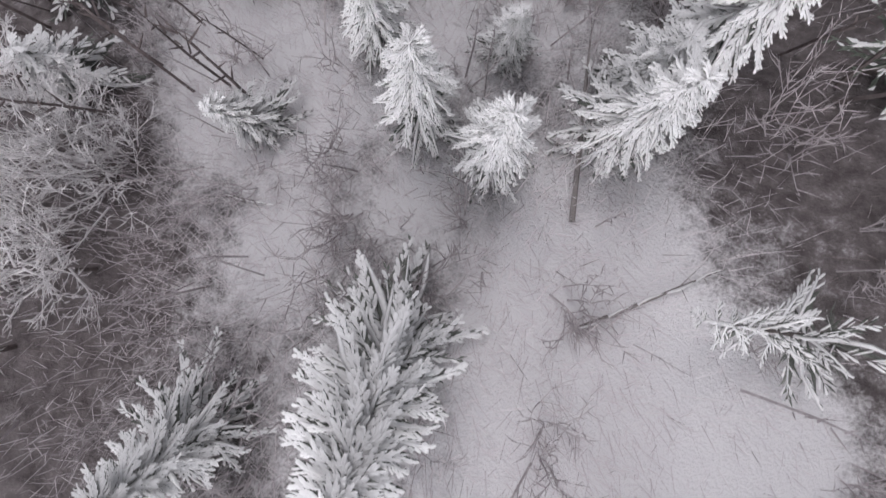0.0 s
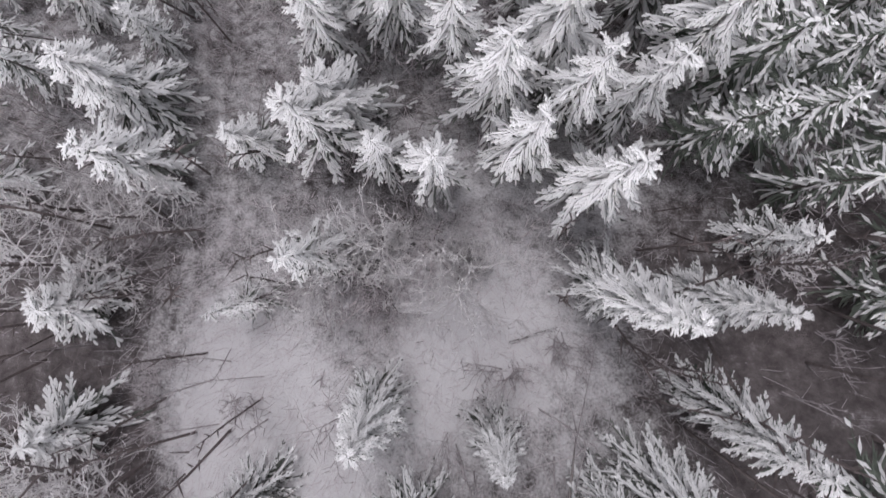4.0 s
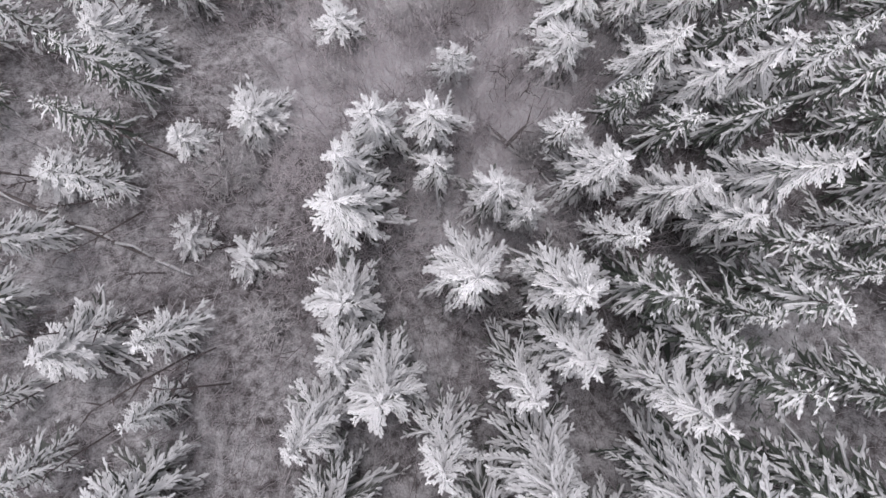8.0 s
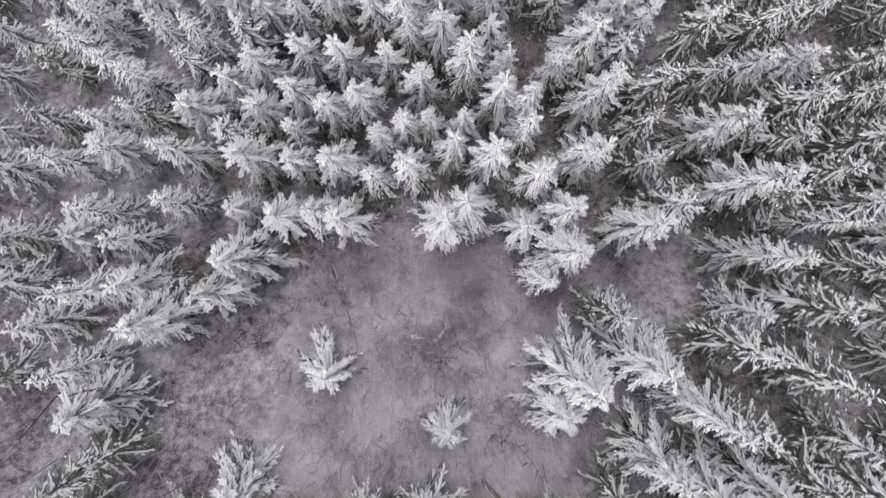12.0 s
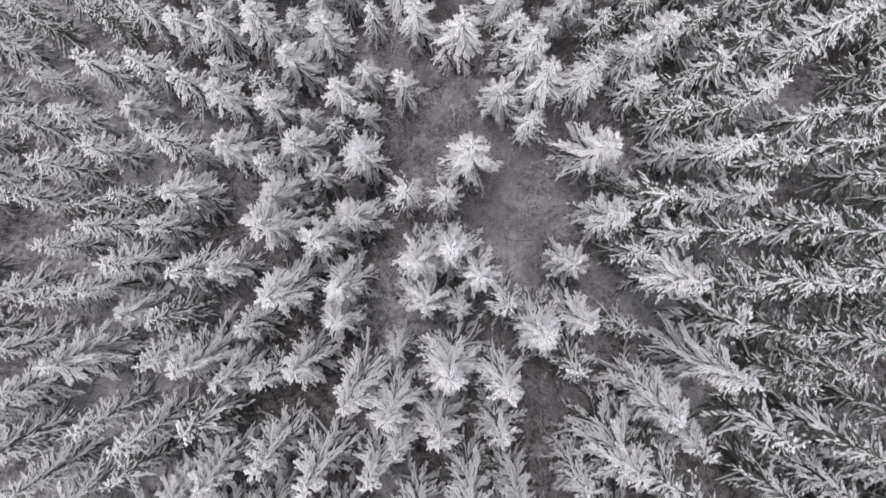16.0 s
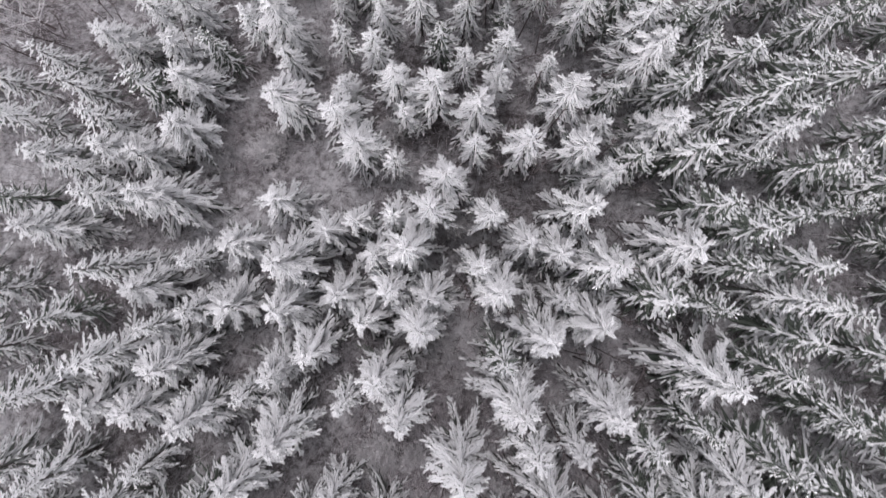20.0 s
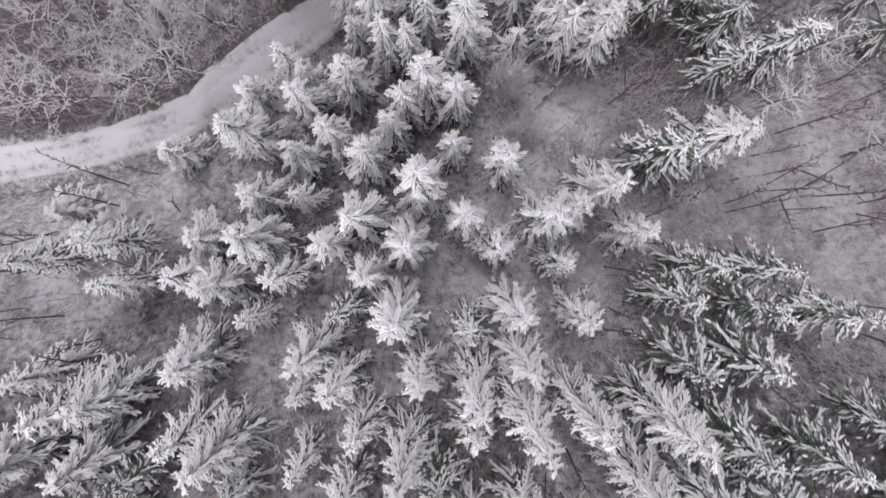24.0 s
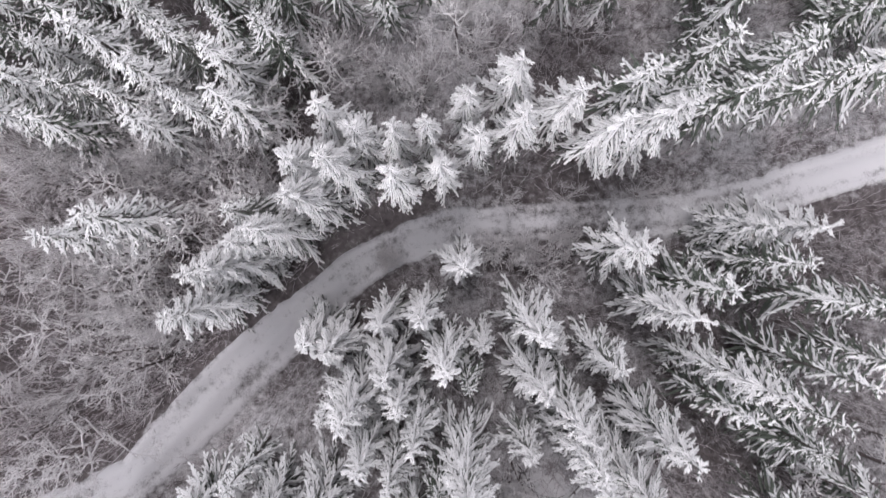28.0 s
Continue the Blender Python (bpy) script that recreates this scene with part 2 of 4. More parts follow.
# ---- mesh building ----
class Pile:
    """Gathers faces for one mesh."""

    def __init__(self):
        self.verts, self.faces = [], []

    def mesh(self, name, mat, smooth=True):
        me = bpy.data.meshes.new(name)
        me.from_pydata(self.verts, [], self.faces)
        me.polygons.foreach_set("use_smooth", [smooth] * len(self.faces))
        me.materials.append(mat)
        return me

    def tube(self, points, radii, sides=3):
        """A tapering tube along points; it ends in its last point."""
        base = len(self.verts)
        for n, (p, r) in enumerate(zip(points[:-1], radii)):
            d = (points[n + 1] - p).normalized()
            u = d.cross(Vector((0.31, 0.2, 0.93)))
            u = (u if u.length > 0.05 else d.cross(Vector((1, 0, 0)))).normalized()
            v = d.cross(u)
            for s in range(sides):
                a = 2 * math.pi * s / sides
                self.verts.append(p + (u * math.cos(a) + v * math.sin(a)) * r)
        self.verts.append(points[-1])
        rings, tip = len(points) - 1, len(self.verts) - 1
        for k in range(rings - 1):
            for s in range(sides):
                a, b = base + k * sides + s, base + k * sides + (s + 1) % sides
                self.faces.append((a, b, b + sides, a + sides))
        last = base + (rings - 1) * sides
        for s in range(sides):
            self.faces.append((last + s, last + (s + 1) % sides, tip))

    def finger(self, p, q, width, thick, rng, rings=3, sag=0.0, sides=4):
        """A lumpy sleeve of snow on a twig from p to q, sagging in the middle by a negative rise."""
        d = q - p
        side = Vector((-d.y, d.x, 0))
        side = side.normalized() if side.length > 1e-5 else Vector((1, 0, 0))
        base, bend = len(self.verts), rng.uniform(-0.10, 0.10) * d.length
        for n in range(rings):
            u = 0.86 * n / (rings - 1)
            c = p + d * u + side * bend * math.sin(u * 3.1) + Vector((0, 0, sag * math.sin(u * 3.14) * d.length))
            swell = (0.8, 1.0, 0.9, 0.6)[n] if rings == 4 else (0.9, 1.0, 0.65)[n] if rings == 3 else (1.0, 0.65)[n]
            w = width * swell * rng.uniform(0.72, 1.28)
            h = thick * swell * rng.uniform(0.8, 1.2)
            for e, z in ((-1, 0.0), (0, h), (1, 0.0), (0, -0.45 * h))[:sides]:
                self.verts.append(c + side * (e * w) + Vector((0, 0, z)))
        self.verts.append(q + side * bend * 0.2)
        tip = len(self.verts) - 1
        for k in range(rings - 1):
            for s in range(sides):
                a, b = base + k * sides + s, base + k * sides + (s + 1) % sides
                self.faces.append((a, b, b + sides, a + sides))
        last = base + (rings - 1) * sides
        for s in range(sides):
            self.faces.append((last + s, last + (s + 1) % sides, tip))

    def tuft(self, p, q, width, thick, drop=0.0):
        """A small ridged tuft on a twig from p to q, widest near its root."""
        d = q - p
        side = Vector((-d.y, d.x, 0))
        side = side.normalized() if side.length > 1e-5 else Vector((1, 0, 0))
        m, b = p + d * 0.42, len(self.verts)
        low = Vector((0, 0, -drop))
        self.verts += [p, m - side * width + low, m + Vector((0, 0, thick)), m + side * width + low, q]
        self.faces += [(b, b + 1, b + 2), (b, b + 2, b + 3), (b + 1, b + 4, b + 2), (b + 2, b + 4, b + 3)]

    def lobe(self, p, q, width, thick, drop=0.0):
        """A plump, blunt lobe of snow on a twig from p to q, widest towards its end."""
        d = q - p
        side = Vector((-d.y, d.x, 0))
        side = side.normalized() if side.length > 1e-5 else Vector((1, 0, 0))
        b, low, up = len(self.verts), Vector((0, 0, -drop)), Vector((0, 0, thick))
        m, e = p + d * 0.3, p + d * 0.82
        self.verts += [p, m - side * (0.85 * width) + low, m + up, m + side * (0.85 * width) + low, e - side * width + low * 1.5, e + up * 0.9, e + side * width + low * 1.5, q + low]
        self.faces += [(b, b + 1, b + 2), (b, b + 2, b + 3), (b + 1, b + 4, b + 5, b + 2), (b + 2, b + 5, b + 6, b + 3), (b + 4, b + 7, b + 5), (b + 5, b + 7, b + 6)]


def bough(needles, snow, root, a, long, lift, w, rng, laden, pairs, rings, start=0.0):
    """One drooping limb: a dark frond of needles, and on it a ridge of snow fringed with short snowy twigs."""
    out, side = Vector((math.cos(a), math.sin(a), 0)), Vector((-math.sin(a), math.cos(a), 0))
    sway = rng.uniform(-0.10, 0.10) * long

    def at(u):
        return root + out * (long * u) + side * (sway * math.sin(3.1 * u)) + Vector((0, 0, (lift * u + 0.12 * math.sin(3.1 * u)) * long))

    tip, under = at(1.0), Vector((0, 0, -0.05))
    needles.tuft(root + under, at(0.9) + under * 1.2, 0.03 * long + w * (0.6 if rings > 2 else 0.5), 0.02, (0.08 if rings > 2 else 0.12) * long)
    heaped = rng.random() < laden
    if heaped:
        snow.finger(at(start), tip, w * 0.95, w * 0.8, rng, rings, 0.12)
    elif start == 0.0:
        snow.finger(at(0.0), at(0.9), w * 0.35, w * 0.35, rng, 2, 0.12)
    for k in range(pairs):
        for sgn in (-1, 1):
            u = min(0.97, 0.16 + 0.80 * (k + 0.5 + 0.25 * sgn + rng.uniform(-0.2, 0.2)) / pairs)
            turn = a + sgn * rng.uniform(0.36, 0.78) * (1.1 - 0.35 * u)
            length = (long * (0.27 - 0.16 * u) + 0.09) * rng.uniform(0.6, 1.3) * min(1.0, 9.0 / pairs)
            s0 = at(u)
            s1 = s0 + Vector((math.cos(turn), math.sin(turn), lift + rng.uniform(-0.30, 0.12))) * length
            if rng.random() < (0.6 if rings > 2 else 0.3):
                needles.tuft(s0 + under, s1 + (s1 - s0) * 0.04 + under, w * 0.5, 0.0, 0.06)
            if u > start and rng.random() < (laden if heaped else laden * 0.5):
                if rings > 2:
                    snow.lobe(s0, s1, w * rng.uniform(0.42, 0.70), w * 0.56, w * 0.24)
                else:
                    snow.tuft(s0, s1, w * rng.uniform(0.6, 0.9), w * 0.55, w * 0.1)


def spruce_piles(seed, gap, arms, laden, rings, tiers, fine=1.0, pairs=6, low=0.0, start=0.0):
    """Trunk, and tiers of needles and of snow from the top down, of one spruce 10 m tall with a crown 1.5 m in radius."""
    rng = random.Random(seed)
    trunk = Pile()
    trunk.tube([Vector((0, 0, -0.4)), Vector((0.02, 0.02, 3)), Vector((-0.02, 0.01, 7)), Vector((0, 0, 9.85))], [0.095, 0.08, 0.045], 6)
    low = low or rng.uniform(1.1, 2.0)
    boughs, snows = [Pile() for _ in range(tiers)], [Pile() for _ in range(tiers)]
    for k in range(tiers):
        z0, z1 = 9.9 - (9.9 - low) * (k + 1) / tiers, 9.9 - (9.9 - low) * k / tiers
        boughs[k].tube([Vector((0, 0, z0)), Vector((0, 0, (z0 + z1) / 2)), Vector((0, 0, z1))], [0.05, 0.04], 3)
        if tiers > 1:
            snows[k].tube([Vector((0, 0, z0)), Vector((0, 0, (z0 + z1) / 2)), Vector((0, 0, z1 + (0.3 if k == 0 else 0)))], [0.06, 0.055], 4)
    z, turn = low, rng.uniform(0, 6)
    ragged, cone, heavy, lop = rng.uniform(0.17, 0.30), rng.uniform(0.58, 0.82), rng.uniform(0, 6.28), rng.uniform(0.05, 0.25)
    while z < 9.8:
        u = (z - low) / (10 - low)
        tier = min(tiers - 1, int((1 - u) * tiers))
        reach = 1.5 * (1.0 - u) ** cone * (0.75 + 0.25 * min(1, u / 0.12)) + 0.12
        n = arms if u < 0.85 else arms - 2
        for k in range(n):
            a = turn + 2 * math.pi * (k + rng.uniform(-0.3, 0.3)) / n
            long = reach * rng.uniform(1.0 - 2 * ragged, 1.0 + 1.2 * ragged) * (1 + lop * math.cos(a - heavy))
            lift = (-0.80 + 0.42 * u if u < 0.8 else -0.42 + 4.2 * (u - 0.8))
            w = (0.050 + 0.030 * long) * fine
            bough(boughs[tier], snows[tier], Vector((0, 0, z + rng.uniform(-0.2, 0.2))), a, long, lift, w, rng, laden * (0.66 + 0.38 * min(1, u * 1.5)),
                  max(2, round(pairs * min(1.0, 0.35 + 0.5 * long))), rings, start if long > 0.5 else 0.0)
        turn += 1.05 + rng.uniform(-0.25, 0.25)
        z += gap * (1.2 - 0.55 * u) * rng.uniform(0.85, 1.15)
    return trunk, boughs, snows


def near_kind(seed, gap, arms, laden, green, fine=1.0, pairs=6, low=0.0):
    trunk, boughs, snows = spruce_piles(seed, gap, arms, laden, 4, 5, fine, pairs, low)
    leaf = NEEDLES_GREEN if green else NEEDLES
    return trunk.mesh("trunk", BARK), [(b.mesh("bough_tier", leaf, False), s.mesh("snow_cover", SNOW)) for b, s in zip(boughs, snows)]


def far_kind(seed, gap, arms, laden, fine=1.0, pairs=3, start=0.2):
    """The same as arrays: places, triangles and which material each has."""
    trunk, boughs, snows = spruce_piles(seed, gap, arms, laden, 2, 1, fine, pairs, 0.0, start)
    verts, tris, mats = [], [], []
    for m, pile in ((0, trunk), (1, boughs[0]), (2, snows[0])):
        base = len(verts)
        verts += [tuple(v) for v in pile.verts]
        for f in pile.faces:
            for k in range(1, len(f) - 1):
                tris.append((f[0] + base, f[k] + base, f[k + 1] + base))
                mats.append(m)
    return np.array(verts), np.array(tris), np.array(mats)


KINDS = [near_kind(11 + k, 0.66 + 0.06 * (k % 3), 6, (0.95, 0.98, 0.92)[k % 3], False, 0.86, 9) for k in range(12)]
LARGE = [near_kind(31 + k, 0.60, 7, 0.95, False, 0.74, 10) for k in range(5)]
GREEN = [near_kind(51 + k, 0.58, 7, 0.90, True, 0.74, 11) for k in range(4)]
OPEN_GROWN = [near_kind(171 + k, 0.44, 8, 0.97, k == 3, 0.56, 16, 0.9) for k in range(4)]
SPARSE = [near_kind(71 + k, 1.0, 5, 0.88, k % 2 == 0, 0.55, 9) for k in range(3)]
FAR = [far_kind(91 + k, 0.68, 7, 0.90, 0.85, 5) for k in range(8)]
FAR_GREEN = [far_kind(111 + k, 0.62, 7, 0.44, 0.90, 6, 0.1) for k in range(4)]
OUTER = [far_kind(141 + k, 1.7, 5, 0.8, 2.0, 2) for k in range(4)]
FAR_WIDE = [far_kind(131 + k, 0.56, 7, 0.42, 0.55, 9, 0.22) for k in range(3)]
pick = random.Random(5)
FAR_TREES = []


def tree_pose(x, y, tall, wide, tilt=(0.0, 0.0)):
    return (Matrix.Translation((x, y, floor_z(x, y) - 0.05)) @ Matrix.Rotation(radians(tilt[0]), 4, "X") @ Matrix.Rotation(radians(tilt[1]), 4, "Y")
            @ Matrix.Rotation(pick.uniform(0, 6.28), 4, "Z") @ Matrix.Diagonal((wide / 1.5, wide / 1.5, tall / 10, 1)))


def spruce(x, y, tall, wide, kinds=None, tilt=(0.0, 0.0)):
    """A spruce at its place, with its height and the radius of its crown."""
    kinds = kinds or (GREEN if x > 9.0 and pick.random() < 0.6 else LARGE if wide > 1.75 else KINDS)
    top = new("spruce_tree")
    top.matrix_world = tree_pose(x, y, tall, wide, tilt)
    trunk, tiers = kinds[pick.randrange(len(kinds))]
    new("trunk", trunk).parent = top
    for bough, cover in tiers:
        tier = new("bough_tier", bough)
        tier.parent = top
        new("snow_cover", cover).parent = tier
    if tall < 5:
        label = "small young spruce with snow-covered twigs on the forest floor"
    elif kinds is GREEN:
        label = "green spruce with lightly snow-dusted drooping branches"
    elif kinds is SPARSE:
        label = "thin sparse spruce with snow on few branches"
    elif tall > 11.5:
        label = "tall slender spruce with heavily snow-laden drooping branches"
    else:
        label = "spruce with white rime and snow on all its branches"
    return tagged(top, label, "conifer tree", "spruces of the forest")


def far_spruce(x, y, tall, wide):
    """One of the many spruces to either side of the flight path."""
    FAR_TREES.append((x, y, tall, wide))


def build_far_spruces():
    """The rest of the forest, too many trees to count, in one mesh."""
    verts, tris, mats, base = [], [], [], 0
    for x, y, tall, wide in FAR_TREES:
        green = pick.random() < (0.92 if x > 9 or y > 150 else 0.15)
        kinds = OUTER if abs(x) > 31 else FAR_WIDE if wide > 2.1 else FAR_GREEN if green else FAR
        v, t, m = kinds[pick.randrange(len(kinds))]
        p = np.array(tree_pose(x, y, tall, wide))
        verts.append(v @ p[:3, :3].T + p[:3, 3])
        tris.append(t + base)
        mats.append(np.where((m == 1) & green, 3, m))
        base += len(v)
    verts, tris, mats = np.concatenate(verts), np.concatenate(tris), np.concatenate(mats)
    me = bpy.data.meshes.new("spruce_forest")
    me.vertices.add(len(verts))
    me.vertices.foreach_set("co", verts.astype(np.float32).ravel())
    me.loops.add(len(tris) * 3)
    me.loops.foreach_set("vertex_index", tris.astype(np.int32).ravel())
    me.polygons.add(len(tris))
    me.polygons.foreach_set("loop_start", np.arange(0, len(tris) * 3, 3, dtype=np.int32))
    for mat in (BARK, NEEDLES, SNOW, NEEDLES_GREEN):
        me.materials.append(mat)
    me.polygons.foreach_set("material_index", mats.astype(np.int32))
    me.polygons.foreach_set("use_smooth", mats == 2)
    me.update(calc_edges=True)
    me.validate()
    tagged(new("spruce_forest", me), "dense forest of snow-laden spruces on the slope", "forest", kind="stuff")


# ---- the spruces that the path passes ----
spruce(5.4, 15.3, 5.6, 1.27, OPEN_GROWN)
spruce(5.8, 16.4, 4.6, 1.23, OPEN_GROWN)
spruce(7.0, 17.0, 7.0, 1.44, OPEN_GROWN)
spruce(-8.4, 17.5, 3.0, 1.40)
spruce(8.7, 18.6, 6.0, 1.03, OPEN_GROWN)
spruce(-8.6, 20.8, 3.4, 1.30)
spruce(6.3, 21.3, 8.0, 1.15, OPEN_GROWN)
spruce(8.8, 21.3, 6.6, 1.05, OPEN_GROWN)
spruce(-1.6, 22.3, 6.6, 1.05)
spruce(11.0, 22.8, 5.0, 1.03)
spruce(6.0, 24.3, 8.2, 1.37)
spruce(1.6, 24.7, 6.4, 1.21)
spruce(-0.0, 25.2, 5.5, 1.12)
spruce(4.2, 25.4, 7.6, 1.25)
spruce(-4.3, 25.7, 4.5, 1.10)
spruce(-2.0, 26.0, 6.9, 1.56)
spruce(5.6, 26.8, 8.9, 1.29)
spruce(7.4, 26.9, 8.5, 1.41)
spruce(-1.8, 27.1, 5.3, 1.80)
spruce(-8.4, 27.5, 6.5, 1.90)
spruce(3.5, 27.5, 8.0, 1.53)
spruce(9.4, 28.7, 9.9, 1.66)
spruce(5.4, 29.1, 7.6, 1.94)
spruce(2.1, 29.5, 6.9, 1.44)
spruce(-2.4, 30.0, 7.1, 1.56)
spruce(0.1, 31.2, 6.4, 1.87)
spruce(4.8, 31.6, 7.7, 1.47)
spruce(9.1, 31.7, 10.2, 1.65)
spruce(-1.6, 32.1, 5.4, 1.57)
spruce(-11.9, 32.1, 5.0, 1.92)
spruce(6.4, 32.8, 8.5, 1.70)
spruce(-1.7, 33.9, 4.2, 1.85)
spruce(6.4, 34.7, 8.7, 1.99)
spruce(3.1, 35.1, 8.0, 1.95)
spruce(-6.2, 35.4, 2.2, 1.55)
spruce(-9.0, 36.2, 1.7, 1.29)
spruce(12.6, 37.2, 7.8, 1.49)
spruce(5.3, 37.5, 5.5, 1.27)
spruce(-1.9, 37.6, 6.7, 2.11)
spruce(4.1, 38.3, 5.8, 1.67)
spruce(11.1, 38.3, 7.5, 1.55)
spruce(14.1, 38.8, 10.5, 1.75)
spruce(-15.3, 39.0, 2.9, 1.77)
spruce(8.3, 39.2, 7.4, 1.87)
spruce(1.7, 39.4, 4.8, 1.19)
spruce(-1.9, 39.4, 7.1, 1.61)
spruce(-9.4, 40.6, 3.5, 1.44)
spruce(-0.9, 41.2, 6.3, 1.70)
spruce(1.4, 41.4, 5.8, 1.67)
spruce(-6.7, 41.8, 3.2, 1.78)
spruce(13.1, 43.2, 6.9, 1.71)
spruce(14.9, 43.7, 8.6, 1.64)
spruce(11.1, 44.3, 7.8, 1.62)
spruce(2.4, 44.6, 3.9, 1.39)
spruce(-13.4, 45.4, 5.4, 1.92)
spruce(7.6, 45.5, 4.1, 1.91)
spruce(-3.2, 46.7, 3.2, 1.48)
spruce(12.4, 46.7, 10.6, 1.33)
spruce(8.1, 47.4, 8.5, 1.90)
spruce(11.0, 48.0, 8.3, 1.70)
spruce(-11.3, 49.2, 7.4, 1.77)
spruce(-9.0, 50.5, 6.8, 1.47)
spruce(-12.8, 50.8, 6.7, 1.62)
spruce(7.0, 51.3, 7.3, 1.21)
spruce(-8.1, 52.0, 7.2, 1.92)
spruce(7.9, 52.7, 9.4, 1.90)
spruce(16.5, 52.7, 10.7, 1.17)
spruce(-17.7, 53.0, 3.4, 1.74)
spruce(6.2, 53.9, 6.4, 1.43)
spruce(11.3, 54.0, 10.1, 1.62)
spruce(-6.1, 54.1, 6.8, 1.57)
spruce(-3.1, 54.1, 6.9, 1.75)
spruce(2.2, 54.2, 6.8, 1.82)
spruce(-4.4, 54.5, 7.1, 1.41)
spruce(-8.4, 54.5, 6.0, 1.30)
spruce(8.0, 54.7, 9.0, 1.67)
spruce(3.1, 54.9, 8.8, 1.61)
spruce(16.6, 56.1, 11.0, 1.74)
spruce(6.7, 56.4, 9.4, 1.47)
spruce(0.2, 56.9, 8.0, 1.57)
spruce(-5.7, 57.0, 7.1, 1.47)
spruce(-3.6, 57.1, 7.9, 1.73)
spruce(-8.1, 57.2, 7.8, 1.59)
spruce(4.5, 57.4, 9.3, 1.62)
spruce(9.1, 57.4, 10.3, 1.66)
spruce(-15.1, 57.6, 7.1, 1.77)
spruce(2.6, 58.1, 8.1, 1.27)
spruce(-1.4, 58.4, 7.5, 1.15)
spruce(6.2, 58.9, 9.7, 1.37)
spruce(-0.1, 59.2, 7.9, 1.30)
spruce(16.2, 59.2, 9.8, 1.70)
spruce(3.0, 59.4, 8.1, 1.14)
spruce(1.2, 59.5, 7.6, 1.16)
spruce(-8.1, 60.1, 6.1, 1.59)
spruce(-11.8, 60.1, 6.2, 1.63)
spruce(-4.2, 60.1, 7.7, 1.50)
spruce(6.2, 60.2, 10.4, 1.33)
spruce(-2.6, 60.7, 7.9, 1.63)
spruce(9.8, 60.8, 11.3, 1.67)
spruce(4.9, 60.8, 9.9, 1.55)
spruce(-6.1, 61.1, 7.6, 1.53)
spruce(0.8, 61.7, 8.3, 1.50)
spruce(-10.1, 61.9, 6.3, 1.61)
spruce(5.3, 62.8, 8.2, 1.19)
spruce(3.2, 62.8, 10.2, 1.66)
spruce(-8.5, 62.9, 7.0, 1.60)
spruce(-1.2, 63.3, 7.1, 1.44)
spruce(-3.8, 63.3, 7.8, 1.72)
spruce(-6.1, 63.7, 7.3, 1.60)
spruce(10.0, 64.4, 8.5, 2.05)
spruce(0.0, 64.8, 8.3, 1.09)
spruce(1.8, 65.2, 7.7, 1.68)
spruce(12.7, 65.3, 8.7, 1.38)
spruce(-0.4, 66.3, 9.0, 1.56)
spruce(11.8, 66.5, 8.3, 2.02)
spruce(-2.3, 66.7, 8.7, 1.67)
spruce(-8.8, 66.8, 6.1, 1.59)
spruce(4.7, 67.4, 9.0, 1.57)
spruce(-10.4, 67.5, 7.1, 1.81)
spruce(-5.0, 67.6, 7.4, 1.65)
spruce(-16.2, 67.7, 7.7, 1.88)
spruce(2.2, 67.9, 8.9, 2.03)
spruce(14.3, 68.3, 10.0, 1.69)
spruce(6.4, 69.6, 8.3, 1.93)
spruce(-14.5, 69.7, 5.5, 1.74)
spruce(-3.4, 69.7, 7.0, 1.59)
spruce(8.5, 70.1, 7.9, 1.52)
spruce(1.0, 70.7, 7.1, 1.64)
spruce(-6.4, 71.0, 8.4, 1.89)
spruce(-3.3, 71.4, 7.3, 1.77)
spruce(-9.9, 72.0, 6.1, 1.65)
spruce(3.6, 72.1, 7.4, 1.68)
spruce(13.1, 72.2, 9.0, 1.77)
spruce(8.3, 72.7, 6.0, 1.49)
spruce(0.5, 72.8, 7.5, 1.78)
spruce(2.2, 73.4, 7.3, 1.90)
spruce(-4.8, 73.7, 7.7, 1.71)
spruce(-7.3, 74.3, 8.4, 1.83)
spruce(-3.2, 74.9, 6.2, 1.74)
spruce(10.4, 75.3, 7.8, 1.74)
spruce(-13.0, 76.0, 6.8, 1.78)
spruce(-7.6, 76.1, 5.6, 1.98)
spruce(-5.4, 77.4, 4.9, 1.46)
spruce(-2.9, 78.4, 6.7, 1.96)
spruce(3.1, 78.5, 8.8, 1.96)
spruce(10.0, 78.7, 8.7, 1.97)
spruce(-10.7, 78.9, 6.8, 1.78)
spruce(-6.6, 79.0, 6.9, 1.86)
spruce(-8.5, 81.5, 6.7, 1.60)
spruce(-17.8, 81.6, 4.9, 1.75)
spruce(-11.4, 82.0, 7.3, 1.67)
spruce(4.9, 82.3, 5.7, 1.60)
spruce(-4.5, 82.4, 6.8, 1.67)
spruce(7.1, 82.8, 8.9, 1.65)
spruce(-0.9, 83.0, 6.4, 1.33)
spruce(9.6, 83.0, 8.4, 1.59)
spruce(-3.2, 83.8, 5.6, 1.52)
spruce(-7.7, 84.5, 6.7, 1.63)
spruce(6.5, 84.6, 9.1, 1.86)
spruce(12.6, 84.9, 6.7, 1.73)
spruce(2.6, 85.9, 8.4, 1.71)
spruce(14.0, 86.0, 7.7, 1.70)
spruce(-5.8, 86.4, 6.6, 1.95)
spruce(7.7, 86.8, 6.9, 1.29)
spruce(-10.0, 87.2, 7.2, 1.87)
spruce(-15.3, 87.3, 5.8, 1.69)
spruce(-13.0, 87.3, 6.1, 1.68)
spruce(-0.2, 87.6, 7.0, 1.63)
spruce(9.2, 88.4, 7.1, 1.76)
spruce(5.1, 88.5, 8.0, 1.96)
spruce(-6.4, 89.1, 5.6, 1.45)
